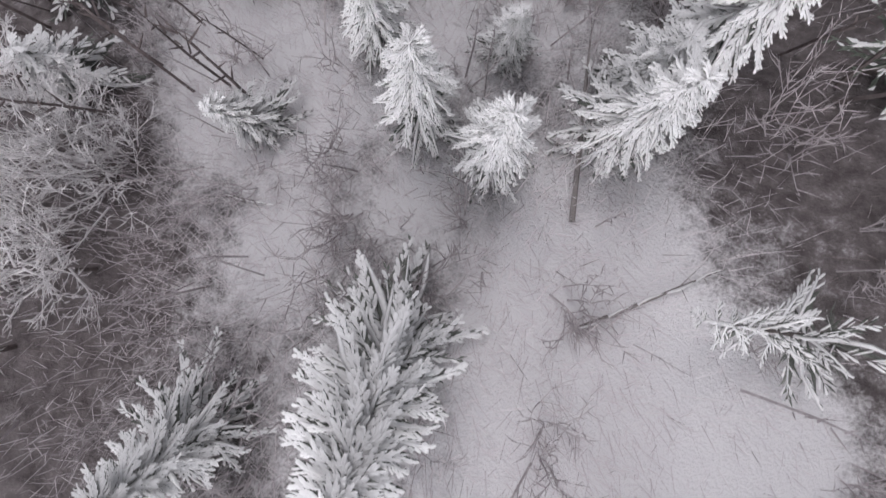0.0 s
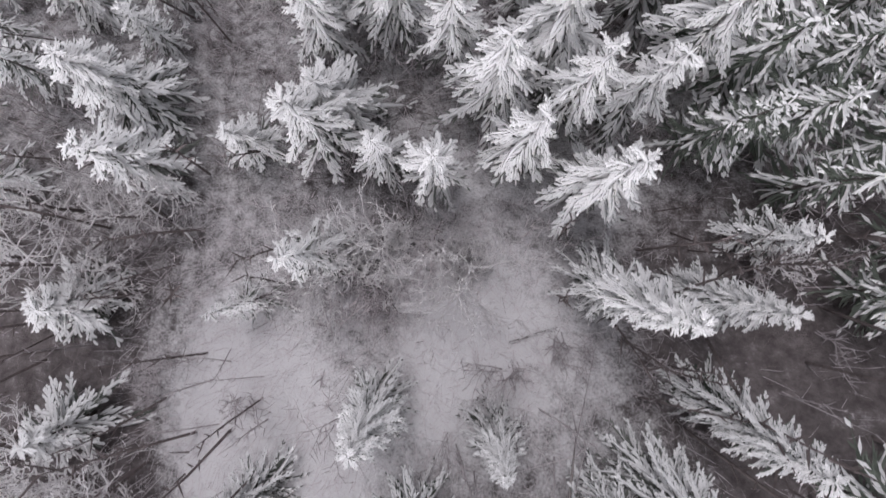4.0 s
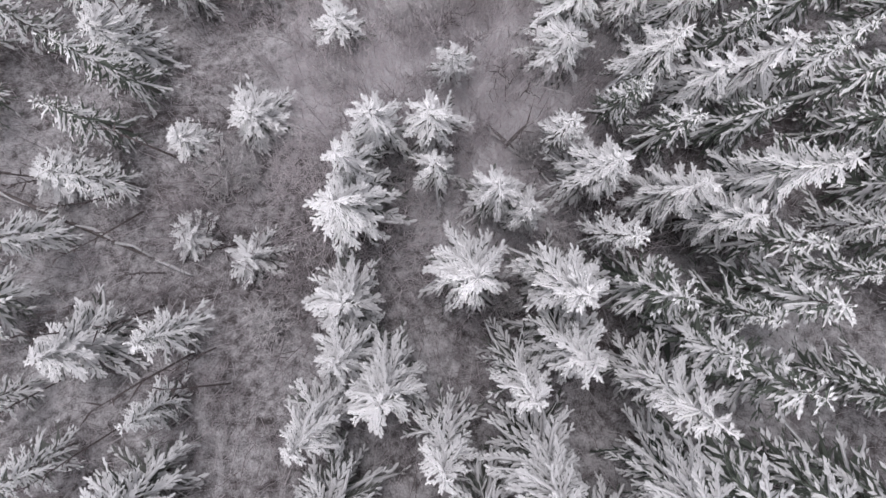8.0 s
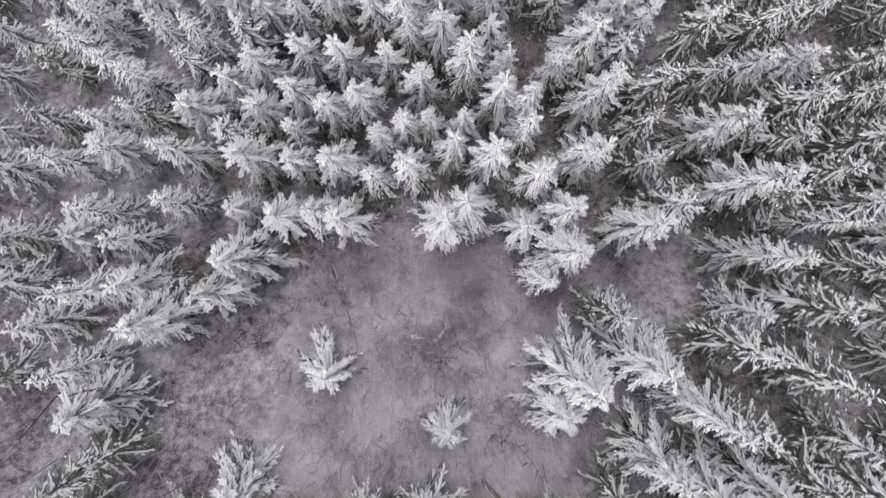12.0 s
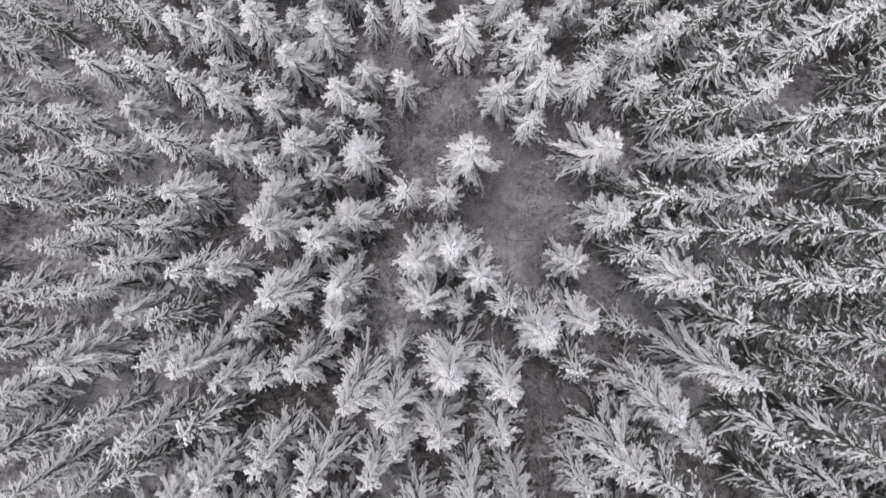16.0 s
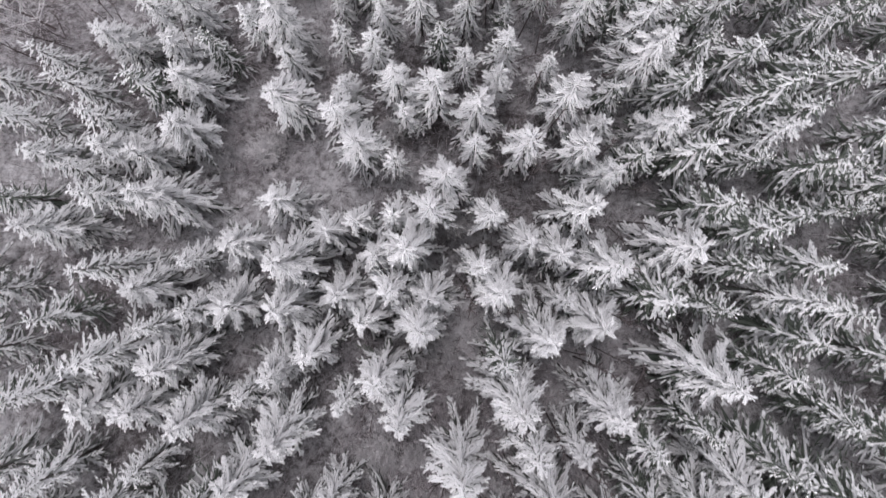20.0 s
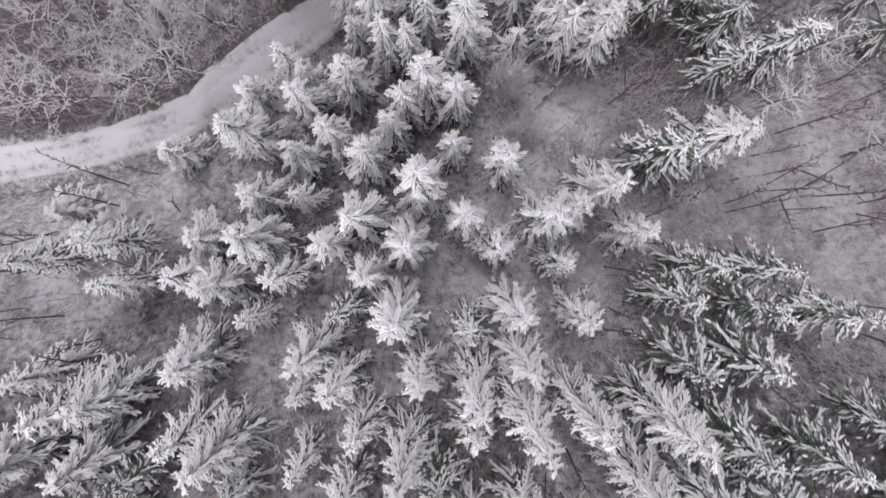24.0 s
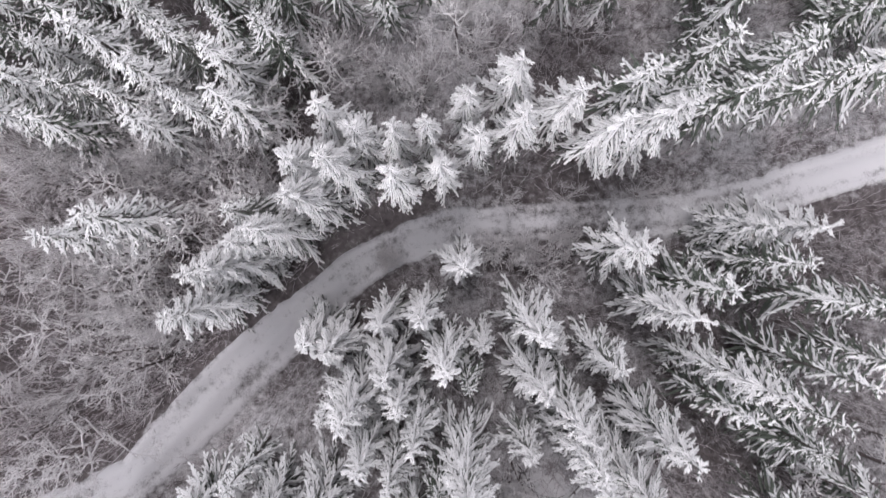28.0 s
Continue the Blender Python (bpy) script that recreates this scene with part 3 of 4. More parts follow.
spruce(-1.3, 89.3, 7.1, 1.63)
spruce(-11.7, 89.3, 6.5, 1.87)
spruce(13.6, 90.0, 8.2, 2.02)
spruce(-4.7, 90.1, 6.1, 1.69)
spruce(6.5, 91.3, 7.1, 1.88)
spruce(-2.4, 91.6, 5.2, 1.50)
spruce(0.6, 91.6, 7.1, 1.83)
spruce(8.9, 91.9, 6.2, 1.75)
spruce(-6.6, 92.1, 5.8, 1.72)
spruce(-9.2, 92.1, 5.0, 1.83)
spruce(-3.7, 92.9, 5.3, 1.52)
spruce(-14.1, 92.9, 5.8, 1.77)
spruce(0.9, 92.9, 5.8, 1.58)
spruce(4.3, 93.4, 7.4, 1.83)
spruce(3.4, 94.5, 7.4, 1.35)
spruce(-6.3, 94.5, 7.8, 1.86)
spruce(9.4, 94.8, 8.2, 1.72)
spruce(-1.9, 94.9, 5.6, 1.31)
spruce(7.3, 95.2, 5.7, 1.59)
spruce(-9.4, 95.3, 5.3, 1.72)
spruce(-0.1, 95.3, 8.5, 1.67)
spruce(5.8, 95.7, 5.8, 1.60)
spruce(12.8, 95.7, 8.0, 1.94)
spruce(-19.6, 95.9, 7.4, 2.00)
spruce(-4.6, 96.0, 5.0, 1.69)
spruce(-3.1, 96.6, 5.1, 1.37)
spruce(3.9, 97.0, 7.3, 1.40)
spruce(0.9, 97.2, 9.0, 1.68)
spruce(8.1, 97.4, 9.4, 1.65)
spruce(-13.8, 97.7, 7.7, 2.13)
spruce(-7.4, 97.7, 5.1, 1.75)
spruce(1.6, 98.7, 9.2, 1.75)
spruce(9.8, 99.2, 7.4, 1.41)
spruce(-15.3, 100.1, 5.9, 1.88)
spruce(-16.7, 100.3, 7.3, 1.81)
spruce(8.6, 100.6, 7.1, 1.75)
spruce(-3.1, 100.7, 6.6, 1.80)
spruce(5.8, 100.8, 7.4, 1.75)
spruce(-13.1, 101.7, 6.5, 1.85)
spruce(12.8, 101.9, 7.6, 1.89)
spruce(-4.3, 102.4, 7.7, 1.72)
spruce(3.2, 102.6, 8.8, 1.67)
spruce(7.8, 103.4, 8.9, 1.66)
spruce(-7.9, 103.5, 6.6, 1.86)
spruce(1.0, 103.9, 8.1, 1.71)
spruce(4.3, 104.5, 7.4, 1.38)
spruce(-1.3, 104.6, 7.6, 1.74)
spruce(-13.6, 104.7, 6.6, 1.89)
spruce(12.3, 105.9, 9.4, 1.96)
spruce(-15.0, 107.2, 6.2, 1.83)
spruce(-18.3, 107.2, 7.5, 1.96)
spruce(-8.4, 108.6, 8.3, 1.85)
spruce(9.1, 108.9, 9.5, 1.69)
spruce(-0.2, 109.3, 11.1, 1.41)
spruce(-14.7, 109.9, 6.9, 1.86)
spruce(7.2, 111.2, 10.3, 1.63)
spruce(10.1, 111.3, 11.0, 1.74)
spruce(-3.5, 111.4, 7.9, 1.48)
spruce(4.5, 111.6, 13.5, 1.49)
spruce(-10.7, 111.7, 6.8, 1.87)
spruce(2.7, 111.8, 10.1, 1.43)
spruce(0.3, 112.1, 8.7, 1.30)
spruce(-5.0, 112.5, 8.4, 1.61)
spruce(4.5, 113.2, 10.3, 1.46)
spruce(-1.0, 114.2, 8.4, 1.75)
spruce(7.3, 114.7, 7.9, 1.38)
spruce(4.4, 114.9, 9.1, 1.47)
spruce(-10.0, 115.4, 7.7, 1.70)
spruce(-2.5, 116.2, 8.2, 1.46)
spruce(-18.2, 117.5, 5.2, 1.83)
spruce(-11.4, 117.5, 6.3, 1.63)
spruce(-4.6, 117.6, 8.5, 1.50)
spruce(-0.7, 117.6, 8.3, 1.61)
spruce(-8.3, 117.8, 8.9, 1.76)
spruce(10.3, 118.7, 7.2, 1.35)
spruce(-20.8, 118.7, 4.1, 1.74)
spruce(-3.4, 118.9, 8.8, 1.69)
spruce(2.0, 119.1, 8.1, 1.52)
spruce(5.9, 119.3, 9.2, 1.72)
spruce(7.2, 119.8, 8.1, 1.35)
spruce(-8.9, 119.9, 7.1, 1.63)
spruce(8.7, 120.7, 9.1, 1.45)
spruce(-0.3, 120.8, 10.6, 1.71)
spruce(3.9, 122.1, 8.3, 1.63)
spruce(-3.1, 122.2, 7.6, 1.70)
spruce(-7.1, 122.4, 6.7, 1.40)
spruce(-15.0, 122.5, 6.2, 1.78)
spruce(1.3, 122.9, 7.1, 1.35)
spruce(14.4, 123.3, 9.0, 1.81)
spruce(-10.2, 123.4, 8.9, 1.85)
spruce(-5.2, 123.4, 8.9, 1.47)
spruce(-2.1, 124.0, 7.5, 1.45)
spruce(-1.4, 125.4, 8.6, 1.42)
spruce(-7.3, 125.5, 8.0, 1.60)
spruce(1.4, 125.8, 8.2, 1.72)
spruce(-10.8, 126.3, 5.2, 1.65)
spruce(-0.3, 126.6, 9.4, 1.66)
spruce(-7.1, 127.1, 7.1, 1.29)
spruce(-4.8, 127.1, 8.0, 1.77)
spruce(-1.5, 129.3, 8.9, 1.24)
spruce(9.1, 129.5, 9.7, 1.71)
spruce(-2.9, 129.7, 8.6, 1.43)
spruce(1.7, 129.7, 11.8, 1.87)
spruce(7.5, 129.8, 9.4, 1.47)
spruce(7.0, 130.8, 9.9, 1.51)
spruce(-0.5, 131.0, 9.6, 1.25)
spruce(10.3, 131.7, 10.6, 1.76)
spruce(-3.6, 131.8, 10.7, 1.79)
spruce(6.7, 132.0, 10.7, 1.62)
spruce(-1.3, 132.3, 10.1, 1.37)
spruce(5.1, 133.3, 9.9, 1.74)
spruce(-2.0, 133.5, 10.0, 1.47)
spruce(-5.1, 134.0, 8.8, 1.70)
spruce(0.7, 134.0, 10.5, 1.67)
spruce(-6.4, 134.1, 7.9, 1.82)
spruce(13.0, 134.6, 12.9, 1.51)
spruce(-2.5, 135.4, 8.2, 1.59)
spruce(4.9, 135.7, 10.6, 1.75)
spruce(-0.5, 135.9, 9.1, 1.57)
spruce(-10.6, 136.1, 13.1, 1.81)
spruce(11.1, 137.0, 11.6, 1.64)
spruce(-10.1, 138.0, 11.9, 1.92)
spruce(1.4, 138.4, 8.7, 1.42)
spruce(9.4, 139.7, 9.8, 1.70)
spruce(-7.9, 139.9, 12.6, 1.76)
spruce(15.6, 141.1, 7.9, 1.69)
spruce(16.9, 141.1, 9.7, 1.63)
spruce(-2.0, 142.6, 11.8, 1.41)
spruce(-5.0, 143.1, 12.6, 1.76)
spruce(0.1, 143.2, 10.3, 1.49)
spruce(1.9, 144.8, 9.4, 1.54)
spruce(-2.2, 144.8, 10.8, 1.19)
spruce(-0.7, 145.1, 10.5, 1.20)
spruce(8.1, 145.3, 11.2, 1.75)
spruce(3.9, 145.6, 10.4, 1.61)
spruce(-5.7, 145.7, 11.3, 1.73)
spruce(10.3, 145.9, 11.5, 1.85)
spruce(1.2, 146.8, 9.6, 1.55)
spruce(6.4, 146.8, 9.8, 1.69)
spruce(3.7, 148.2, 9.4, 1.71)
far_spruce(11.6, 28.4, 7.4, 1.86)
far_spruce(13.1, 31.8, 7.9, 1.90)
far_spruce(14.8, 34.3, 7.7, 1.76)
far_spruce(-12.6, 38.7, 6.5, 1.30)
far_spruce(16.2, 39.3, 7.1, 1.49)
far_spruce(-13.2, 41.3, 6.8, 1.30)
far_spruce(14.8, 41.5, 6.4, 1.71)
far_spruce(-12.4, 43.5, 8.5, 1.30)
far_spruce(14.7, 45.6, 7.6, 1.36)
far_spruce(-14.3, 47.2, 6.9, 1.30)
far_spruce(18.5, 47.5, 8.0, 1.79)
far_spruce(16.6, 50.0, 6.4, 1.51)
far_spruce(19.8, 50.3, 7.7, 2.01)
far_spruce(-14.8, 50.5, 7.8, 1.30)
far_spruce(18.9, 52.6, 7.4, 1.53)
far_spruce(-13.8, 52.9, 6.4, 1.30)
far_spruce(-15.3, 54.3, 7.7, 1.30)
far_spruce(-11.6, 54.8, 7.2, 1.30)
far_spruce(13.7, 55.1, 7.1, 1.99)
far_spruce(18.6, 55.7, 8.1, 2.07)
far_spruce(-18.3, 57.1, 7.1, 1.30)
far_spruce(12.7, 57.4, 7.4, 1.33)
far_spruce(-11.8, 57.5, 8.3, 1.30)
far_spruce(20.8, 59.0, 6.8, 1.95)
far_spruce(-16.1, 59.2, 7.2, 1.30)
far_spruce(18.3, 59.4, 6.8, 1.60)
far_spruce(12.5, 59.5, 8.2, 1.30)
far_spruce(-14.5, 59.8, 7.2, 1.30)
far_spruce(21.1, 60.8, 8.4, 1.99)
far_spruce(-14.7, 61.7, 7.4, 1.30)
far_spruce(-16.4, 62.5, 7.5, 1.30)
far_spruce(17.2, 62.8, 6.9, 1.39)
far_spruce(-20.6, 62.9, 6.9, 1.30)
far_spruce(-12.4, 62.9, 7.0, 1.36)
far_spruce(11.6, 63.7, 7.7, 2.08)
far_spruce(22.2, 63.7, 6.5, 1.80)
far_spruce(-11.9, 64.6, 8.4, 1.30)
far_spruce(-20.2, 65.0, 6.4, 1.62)
far_spruce(-14.2, 65.0, 7.7, 1.30)
far_spruce(16.7, 65.6, 8.1, 1.71)
far_spruce(-18.8, 66.0, 7.3, 1.61)
far_spruce(22.5, 66.3, 7.9, 1.30)
far_spruce(18.3, 67.7, 7.2, 1.49)
far_spruce(-19.5, 68.0, 7.8, 1.30)
far_spruce(22.0, 69.5, 7.6, 1.55)
far_spruce(-12.5, 69.6, 6.7, 1.30)
far_spruce(15.9, 70.1, 6.5, 2.09)
far_spruce(-18.3, 70.4, 7.5, 1.36)
far_spruce(-21.2, 70.6, 7.1, 1.30)
far_spruce(-16.2, 70.9, 7.8, 1.30)
far_spruce(16.5, 71.8, 7.2, 1.70)
far_spruce(-11.9, 71.9, 6.8, 1.59)
far_spruce(20.8, 72.2, 7.6, 1.53)
far_spruce(-14.7, 72.3, 8.2, 1.46)
far_spruce(-13.8, 74.1, 6.9, 1.56)
far_spruce(-16.9, 74.2, 7.9, 1.31)
far_spruce(13.4, 74.4, 7.9, 1.70)
far_spruce(22.8, 74.7, 7.4, 1.70)
far_spruce(20.1, 75.0, 7.3, 1.79)
far_spruce(-18.2, 75.3, 6.7, 1.30)
far_spruce(-21.7, 75.7, 7.9, 1.30)
far_spruce(-15.7, 75.8, 7.6, 1.30)
far_spruce(12.8, 76.3, 8.2, 1.92)
far_spruce(17.0, 76.4, 7.9, 1.59)
far_spruce(18.8, 78.2, 8.1, 2.01)
far_spruce(-18.3, 78.6, 6.6, 1.40)
far_spruce(14.1, 78.9, 6.4, 1.40)
far_spruce(-13.5, 78.9, 8.3, 1.30)
far_spruce(20.6, 80.6, 8.5, 1.51)
far_spruce(16.8, 81.1, 8.2, 1.38)
far_spruce(18.6, 82.1, 8.1, 1.69)
far_spruce(12.7, 82.7, 6.5, 1.47)
far_spruce(-13.8, 82.9, 6.9, 1.55)
far_spruce(16.7, 83.8, 6.8, 1.92)
far_spruce(-19.9, 84.0, 7.3, 1.58)
far_spruce(-16.8, 84.1, 7.2, 1.59)
far_spruce(20.6, 84.4, 7.8, 1.66)
far_spruce(18.6, 85.4, 7.3, 1.93)
far_spruce(16.0, 86.5, 7.3, 1.73)
far_spruce(-17.8, 88.0, 8.1, 1.54)
far_spruce(18.7, 88.5, 6.6, 1.50)
far_spruce(-21.2, 89.6, 7.7, 1.30)
far_spruce(16.7, 90.2, 6.8, 1.58)
far_spruce(21.4, 91.0, 6.9, 1.73)
far_spruce(-17.9, 91.4, 6.9, 1.54)
far_spruce(17.7, 91.7, 7.0, 1.76)
far_spruce(14.1, 92.9, 7.2, 1.39)
far_spruce(19.9, 92.9, 6.8, 1.44)
far_spruce(11.9, 93.2, 6.7, 1.93)
far_spruce(-15.5, 93.9, 8.3, 1.30)
far_spruce(15.4, 94.8, 8.0, 1.30)
far_spruce(18.8, 95.0, 7.3, 1.69)
far_spruce(18.2, 97.2, 6.9, 1.56)
far_spruce(14.5, 97.7, 8.4, 1.59)
far_spruce(21.5, 99.7, 6.6, 1.42)
far_spruce(16.8, 100.0, 7.0, 1.30)
far_spruce(-21.0, 100.0, 6.4, 1.63)
far_spruce(14.1, 100.5, 7.7, 1.76)
far_spruce(-17.8, 102.1, 7.6, 1.32)
far_spruce(15.8, 102.5, 7.7, 1.32)
far_spruce(19.6, 102.7, 7.3, 1.64)
far_spruce(-19.7, 104.0, 8.1, 1.30)
far_spruce(-15.5, 104.1, 8.1, 1.68)
far_spruce(20.9, 105.3, 7.0, 1.89)
far_spruce(17.7, 106.2, 7.0, 1.82)
far_spruce(15.1, 106.4, 8.1, 1.41)
far_spruce(-12.4, 107.0, 7.2, 1.31)
far_spruce(14.3, 108.4, 7.8, 1.66)
far_spruce(-16.5, 109.4, 7.1, 1.78)
far_spruce(17.1, 109.6, 6.7, 1.68)
far_spruce(11.5, 110.1, 6.7, 1.80)
far_spruce(-18.3, 110.8, 6.8, 1.50)
far_spruce(19.6, 111.0, 7.8, 1.42)
far_spruce(12.0, 112.8, 7.0, 1.88)
far_spruce(14.7, 113.1, 7.2, 1.82)
far_spruce(-15.4, 115.2, 7.0, 1.33)
far_spruce(18.7, 115.3, 7.2, 1.71)
far_spruce(15.2, 115.3, 7.3, 1.70)
far_spruce(12.0, 115.6, 7.2, 1.39)
far_spruce(-12.0, 115.7, 6.6, 1.48)
far_spruce(-20.3, 116.1, 8.1, 1.40)
far_spruce(13.0, 117.1, 8.0, 1.30)
far_spruce(16.1, 117.1, 6.8, 1.49)
far_spruce(-16.2, 117.2, 8.1, 1.30)
far_spruce(12.1, 122.7, 7.7, 2.09)
far_spruce(16.4, 128.0, 6.8, 1.61)
far_spruce(19.4, 129.3, 7.6, 1.77)
far_spruce(17.1, 131.3, 6.7, 2.30)
far_spruce(13.5, 132.9, 9.2, 1.66)
far_spruce(16.1, 133.3, 10.6, 1.74)
far_spruce(16.9, 134.9, 11.8, 1.44)
far_spruce(17.8, 137.9, 10.5, 1.55)
far_spruce(13.2, 138.1, 9.3, 1.78)
far_spruce(-19.5, 139.0, 10.6, 1.72)
far_spruce(16.2, 139.4, 9.4, 2.11)
far_spruce(-16.7, 140.1, 11.3, 2.08)
far_spruce(-10.1, 140.7, 9.5, 2.15)
far_spruce(-22.0, 145.2, 8.9, 1.98)
far_spruce(-20.7, 147.2, 9.5, 2.15)
far_spruce(14.2, 147.3, 10.2, 1.74)
far_spruce(11.6, 147.3, 9.5, 1.76)
far_spruce(9.4, 147.7, 10.5, 2.01)
far_spruce(17.6, 147.9, 10.3, 1.65)
far_spruce(-16.2, 148.0, 9.5, 1.90)
far_spruce(15.5, 148.6, 11.1, 1.82)
far_spruce(-11.7, 148.7, 10.2, 1.93)
far_spruce(12.8, 149.4, 10.2, 1.67)
far_spruce(-19.0, 149.7, 10.2, 2.05)
far_spruce(-14.6, 149.9, 9.1, 2.30)
far_spruce(-9.2, 150.2, 9.6, 2.16)
spruce(-6.6, 141.4, 11.5, 1.90)
spruce(-9.2, 139.2, 11.0, 1.90)
spruce(-11.4, 137.6, 11.0, 1.80)
spruce(-6.9, 143.0, 11.0, 1.80)
spruce(-4.0, 144.6, 11.0, 1.70)


# ---- trees past the edge of the flight path ----
def fill_stand(x0, x1, y0, y1, count, seed, tall, near=2.3):
    rng = random.Random(seed)
    for _ in range(count):
        x, y = rng.uniform(x0, x1), rng.uniform(y0, y1)
        if abs(off_track(x, y)) < 3.2 or any((x - a) ** 2 + (y - b) ** 2 < d * d for a, b, d in CLEAR) or any((x - a) ** 2 + (y - b) ** 2 < near * near for a, b in STANDING):
            continue
        STANDING.append((x, y))
        h = tall * rng.uniform(0.8, 1.15)
        far_spruce(round(x, 1), round(y, 1), h, (0.085 * h + 0.65) * rng.uniform(0.85, 1.3))


STANDING = [tuple(ob.location[:2]) for ob in scene.objects if ob.name.startswith("spruce_tree")] + [t[:2] for t in FAR_TREES]
CLEAR = ((15.8, 59.0, 3.4), (15.3, 67.0, 3.7), (13.5, 52.0, 3.0), (-12.9, 42.2, 5.4), (-10.3, 101.6, 4.9))
CLEAR += ((0, 47, 8.5), (6.8, 76, 4.6), (0.6, 84.4, 4.7), (1.8, 89.2, 2.8), (0.8, 80, 2.6), (-11, 101, 4.0), (5.5, 125, 4.6), (12, 118, 4.5), (-14, 115, 4.5), (4, 62, 0.5), (2, 50, 5.0), (-15, 122, 4.0))
fill_stand(-13, 12, 56, 74, 260, 11, 6.6, 1.75)
fill_stand(-13, 12, 74, 112, 420, 13, 6.0, 1.8)
fill_stand(-9, 9, 110, 136, 200, 14, 6.6, 1.8)
fill_stand(4, 13, 24, 50, 160, 15, 7.0, 1.9)
fill_stand(-15, -7, 24, 33, 40, 16, 5.5, 2.0)
fill_stand(12.0, 31, 25, 112, 900, 1, 8.5, 1.8)
fill_stand(-31, -13, 26, 106, 470, 2, 7.5, 2.2)
fill_stand(-24, -11, 2, 27, 45, 3, 5, 2.6)
fill_stand(11.0, 26, 0, 27, 180, 4, 6.0, 1.9)
fill_stand(-14, 14, -12, 5, 26, 5, 6, 3)
fill_stand(-36, 36, 152, 176, 170, 6, 10, 2.8)
fill_stand(-37, -11, 144.5, 160, 260, 9, 10, 1.9)
fill_stand(15, 32, 130, 139, 40, 7, 10, 2.4)
fill_stand(12, 36, 148, 158, 60, 8, 10, 2.2)
fill_stand(31.5, 62, -40, 180, 900, 41, 8, 4.0)
fill_stand(-62, -31.5, -40, 180, 900, 42, 8, 4.0)


build_far_spruces()


# ---- bare trees, shrubs and undergrowth ----
def branching(pile, start, way, length, radius, depth, rng, least=0.014, loose=0.85):
    """A bare limb with its twigs."""
    bend = Vector((rng.uniform(-0.25, 0.25), rng.uniform(-0.25, 0.25), rng.uniform(-0.05, 0.25))) * loose
    mid = start + way * length * 0.5
    end = mid + (way + bend).normalized() * length * 0.5
    pile.tube([start, mid, end], [radius, radius * 0.7], 4 if depth > 2 else 3)
    if depth == 0:
        return
    for _ in range(rng.choice((3, 4, 4)) if depth > 1 else 3):
        at = rng.uniform(0.3, 0.98)
        root = start + (mid - start) * (at * 2) if at < 0.5 else mid + (end - mid) * (at * 2 - 1)
        spin = Vector((rng.gauss(0, 1), rng.gauss(0, 1), rng.gauss(0.25, 0.6)))
        fork = (way * 0.9 + spin.normalized() * loose).normalized()
        branching(pile, root, fork, length * rng.uniform(0.42, 0.68), max(least, radius * 0.55), depth - 1, rng, least, loose)


def bare_tree_meshes(seed):
    rng = random.Random(seed)
    trunk, limbs = Pile(), Pile()
    top = Vector((rng.uniform(-0.5, 0.5), rng.uniform(-0.5, 0.5), 8.5))
    points = [Vector((0, 0, -0.3)), Vector((0, 0, 3)), top * 0.62, top]
    trunk.tube(points, [0.14, 0.11, 0.06], 6)
    for k in range(13):
        u = 0.26 + 0.7 * k / 13
        a = k * 2.4 + rng.uniform(-0.4, 0.4)
        way = Vector((math.cos(a), math.sin(a), rng.uniform(0.35, 0.9))).normalized()
        branching(limbs, top * u, way, (1.1 - u) * rng.uniform(3.2, 4.6), 0.085, 3 if u < 0.85 else 2, rng, 0.028)
    return (("trunk", trunk.mesh("trunk", TWIG_DARK)), ("bare_crown", limbs.mesh("bare_crown", FROST)))


def shrub_meshes(seed, stems, tall, spread):
    rng = random.Random(seed)
    thick, twigs = Pile(), Pile()
    for _ in range(stems):
        a, lean = rng.uniform(0, 6.28), rng.uniform(0.1, spread)
        way = Vector((math.cos(a) * lean, math.sin(a) * lean, 1)).normalized()
        root = Vector((rng.gauss(0, 0.18), rng.gauss(0, 0.18), -0.1))
        branching(twigs if rng.random() < 0.8 else thick, root, way, tall * rng.uniform(0.6, 1.15), 0.03, 2, rng, 0.018)
    return (("woody_base", thick.mesh("woody_base", TWIG_DARK)), ("twig_crown", twigs.mesh("twig_crown", TWIG_PALE)))


def vase_meshes(seed, stems):
    """Many-stemmed leafless tree whose limbs fan out from the ground."""
    rng = random.Random(seed)
    stems_made, limbs = [], Pile()
    for k in range(stems):
        a, lean = 2.4 * k + rng.uniform(-0.5, 0.5), rng.uniform(0.12, 0.85)
        way = Vector((math.cos(a) * lean, math.sin(a) * lean, 1)).normalized()
        root = Vector((rng.gauss(0, 0.3), rng.gauss(0, 0.3), -0.2))
        knee = root + way * rng.uniform(1.2, 2.2)
        stem_pile = Pile()
        stem_pile.tube([root, (root + knee) / 2, knee], [0.09, 0.075], 5)
        stems_made.append(("stem", stem_pile.mesh("stem", TWIG_DARK)))
        branching(limbs, knee - way * 0.1, (way + Vector((0, 0, 0.12))).normalized(), rng.uniform(3.2, 5.2), 0.062, 3, rng, 0.030, 0.55)
    return (*stems_made, ("bare_crown", limbs.mesh("bare_crown", FROST)))


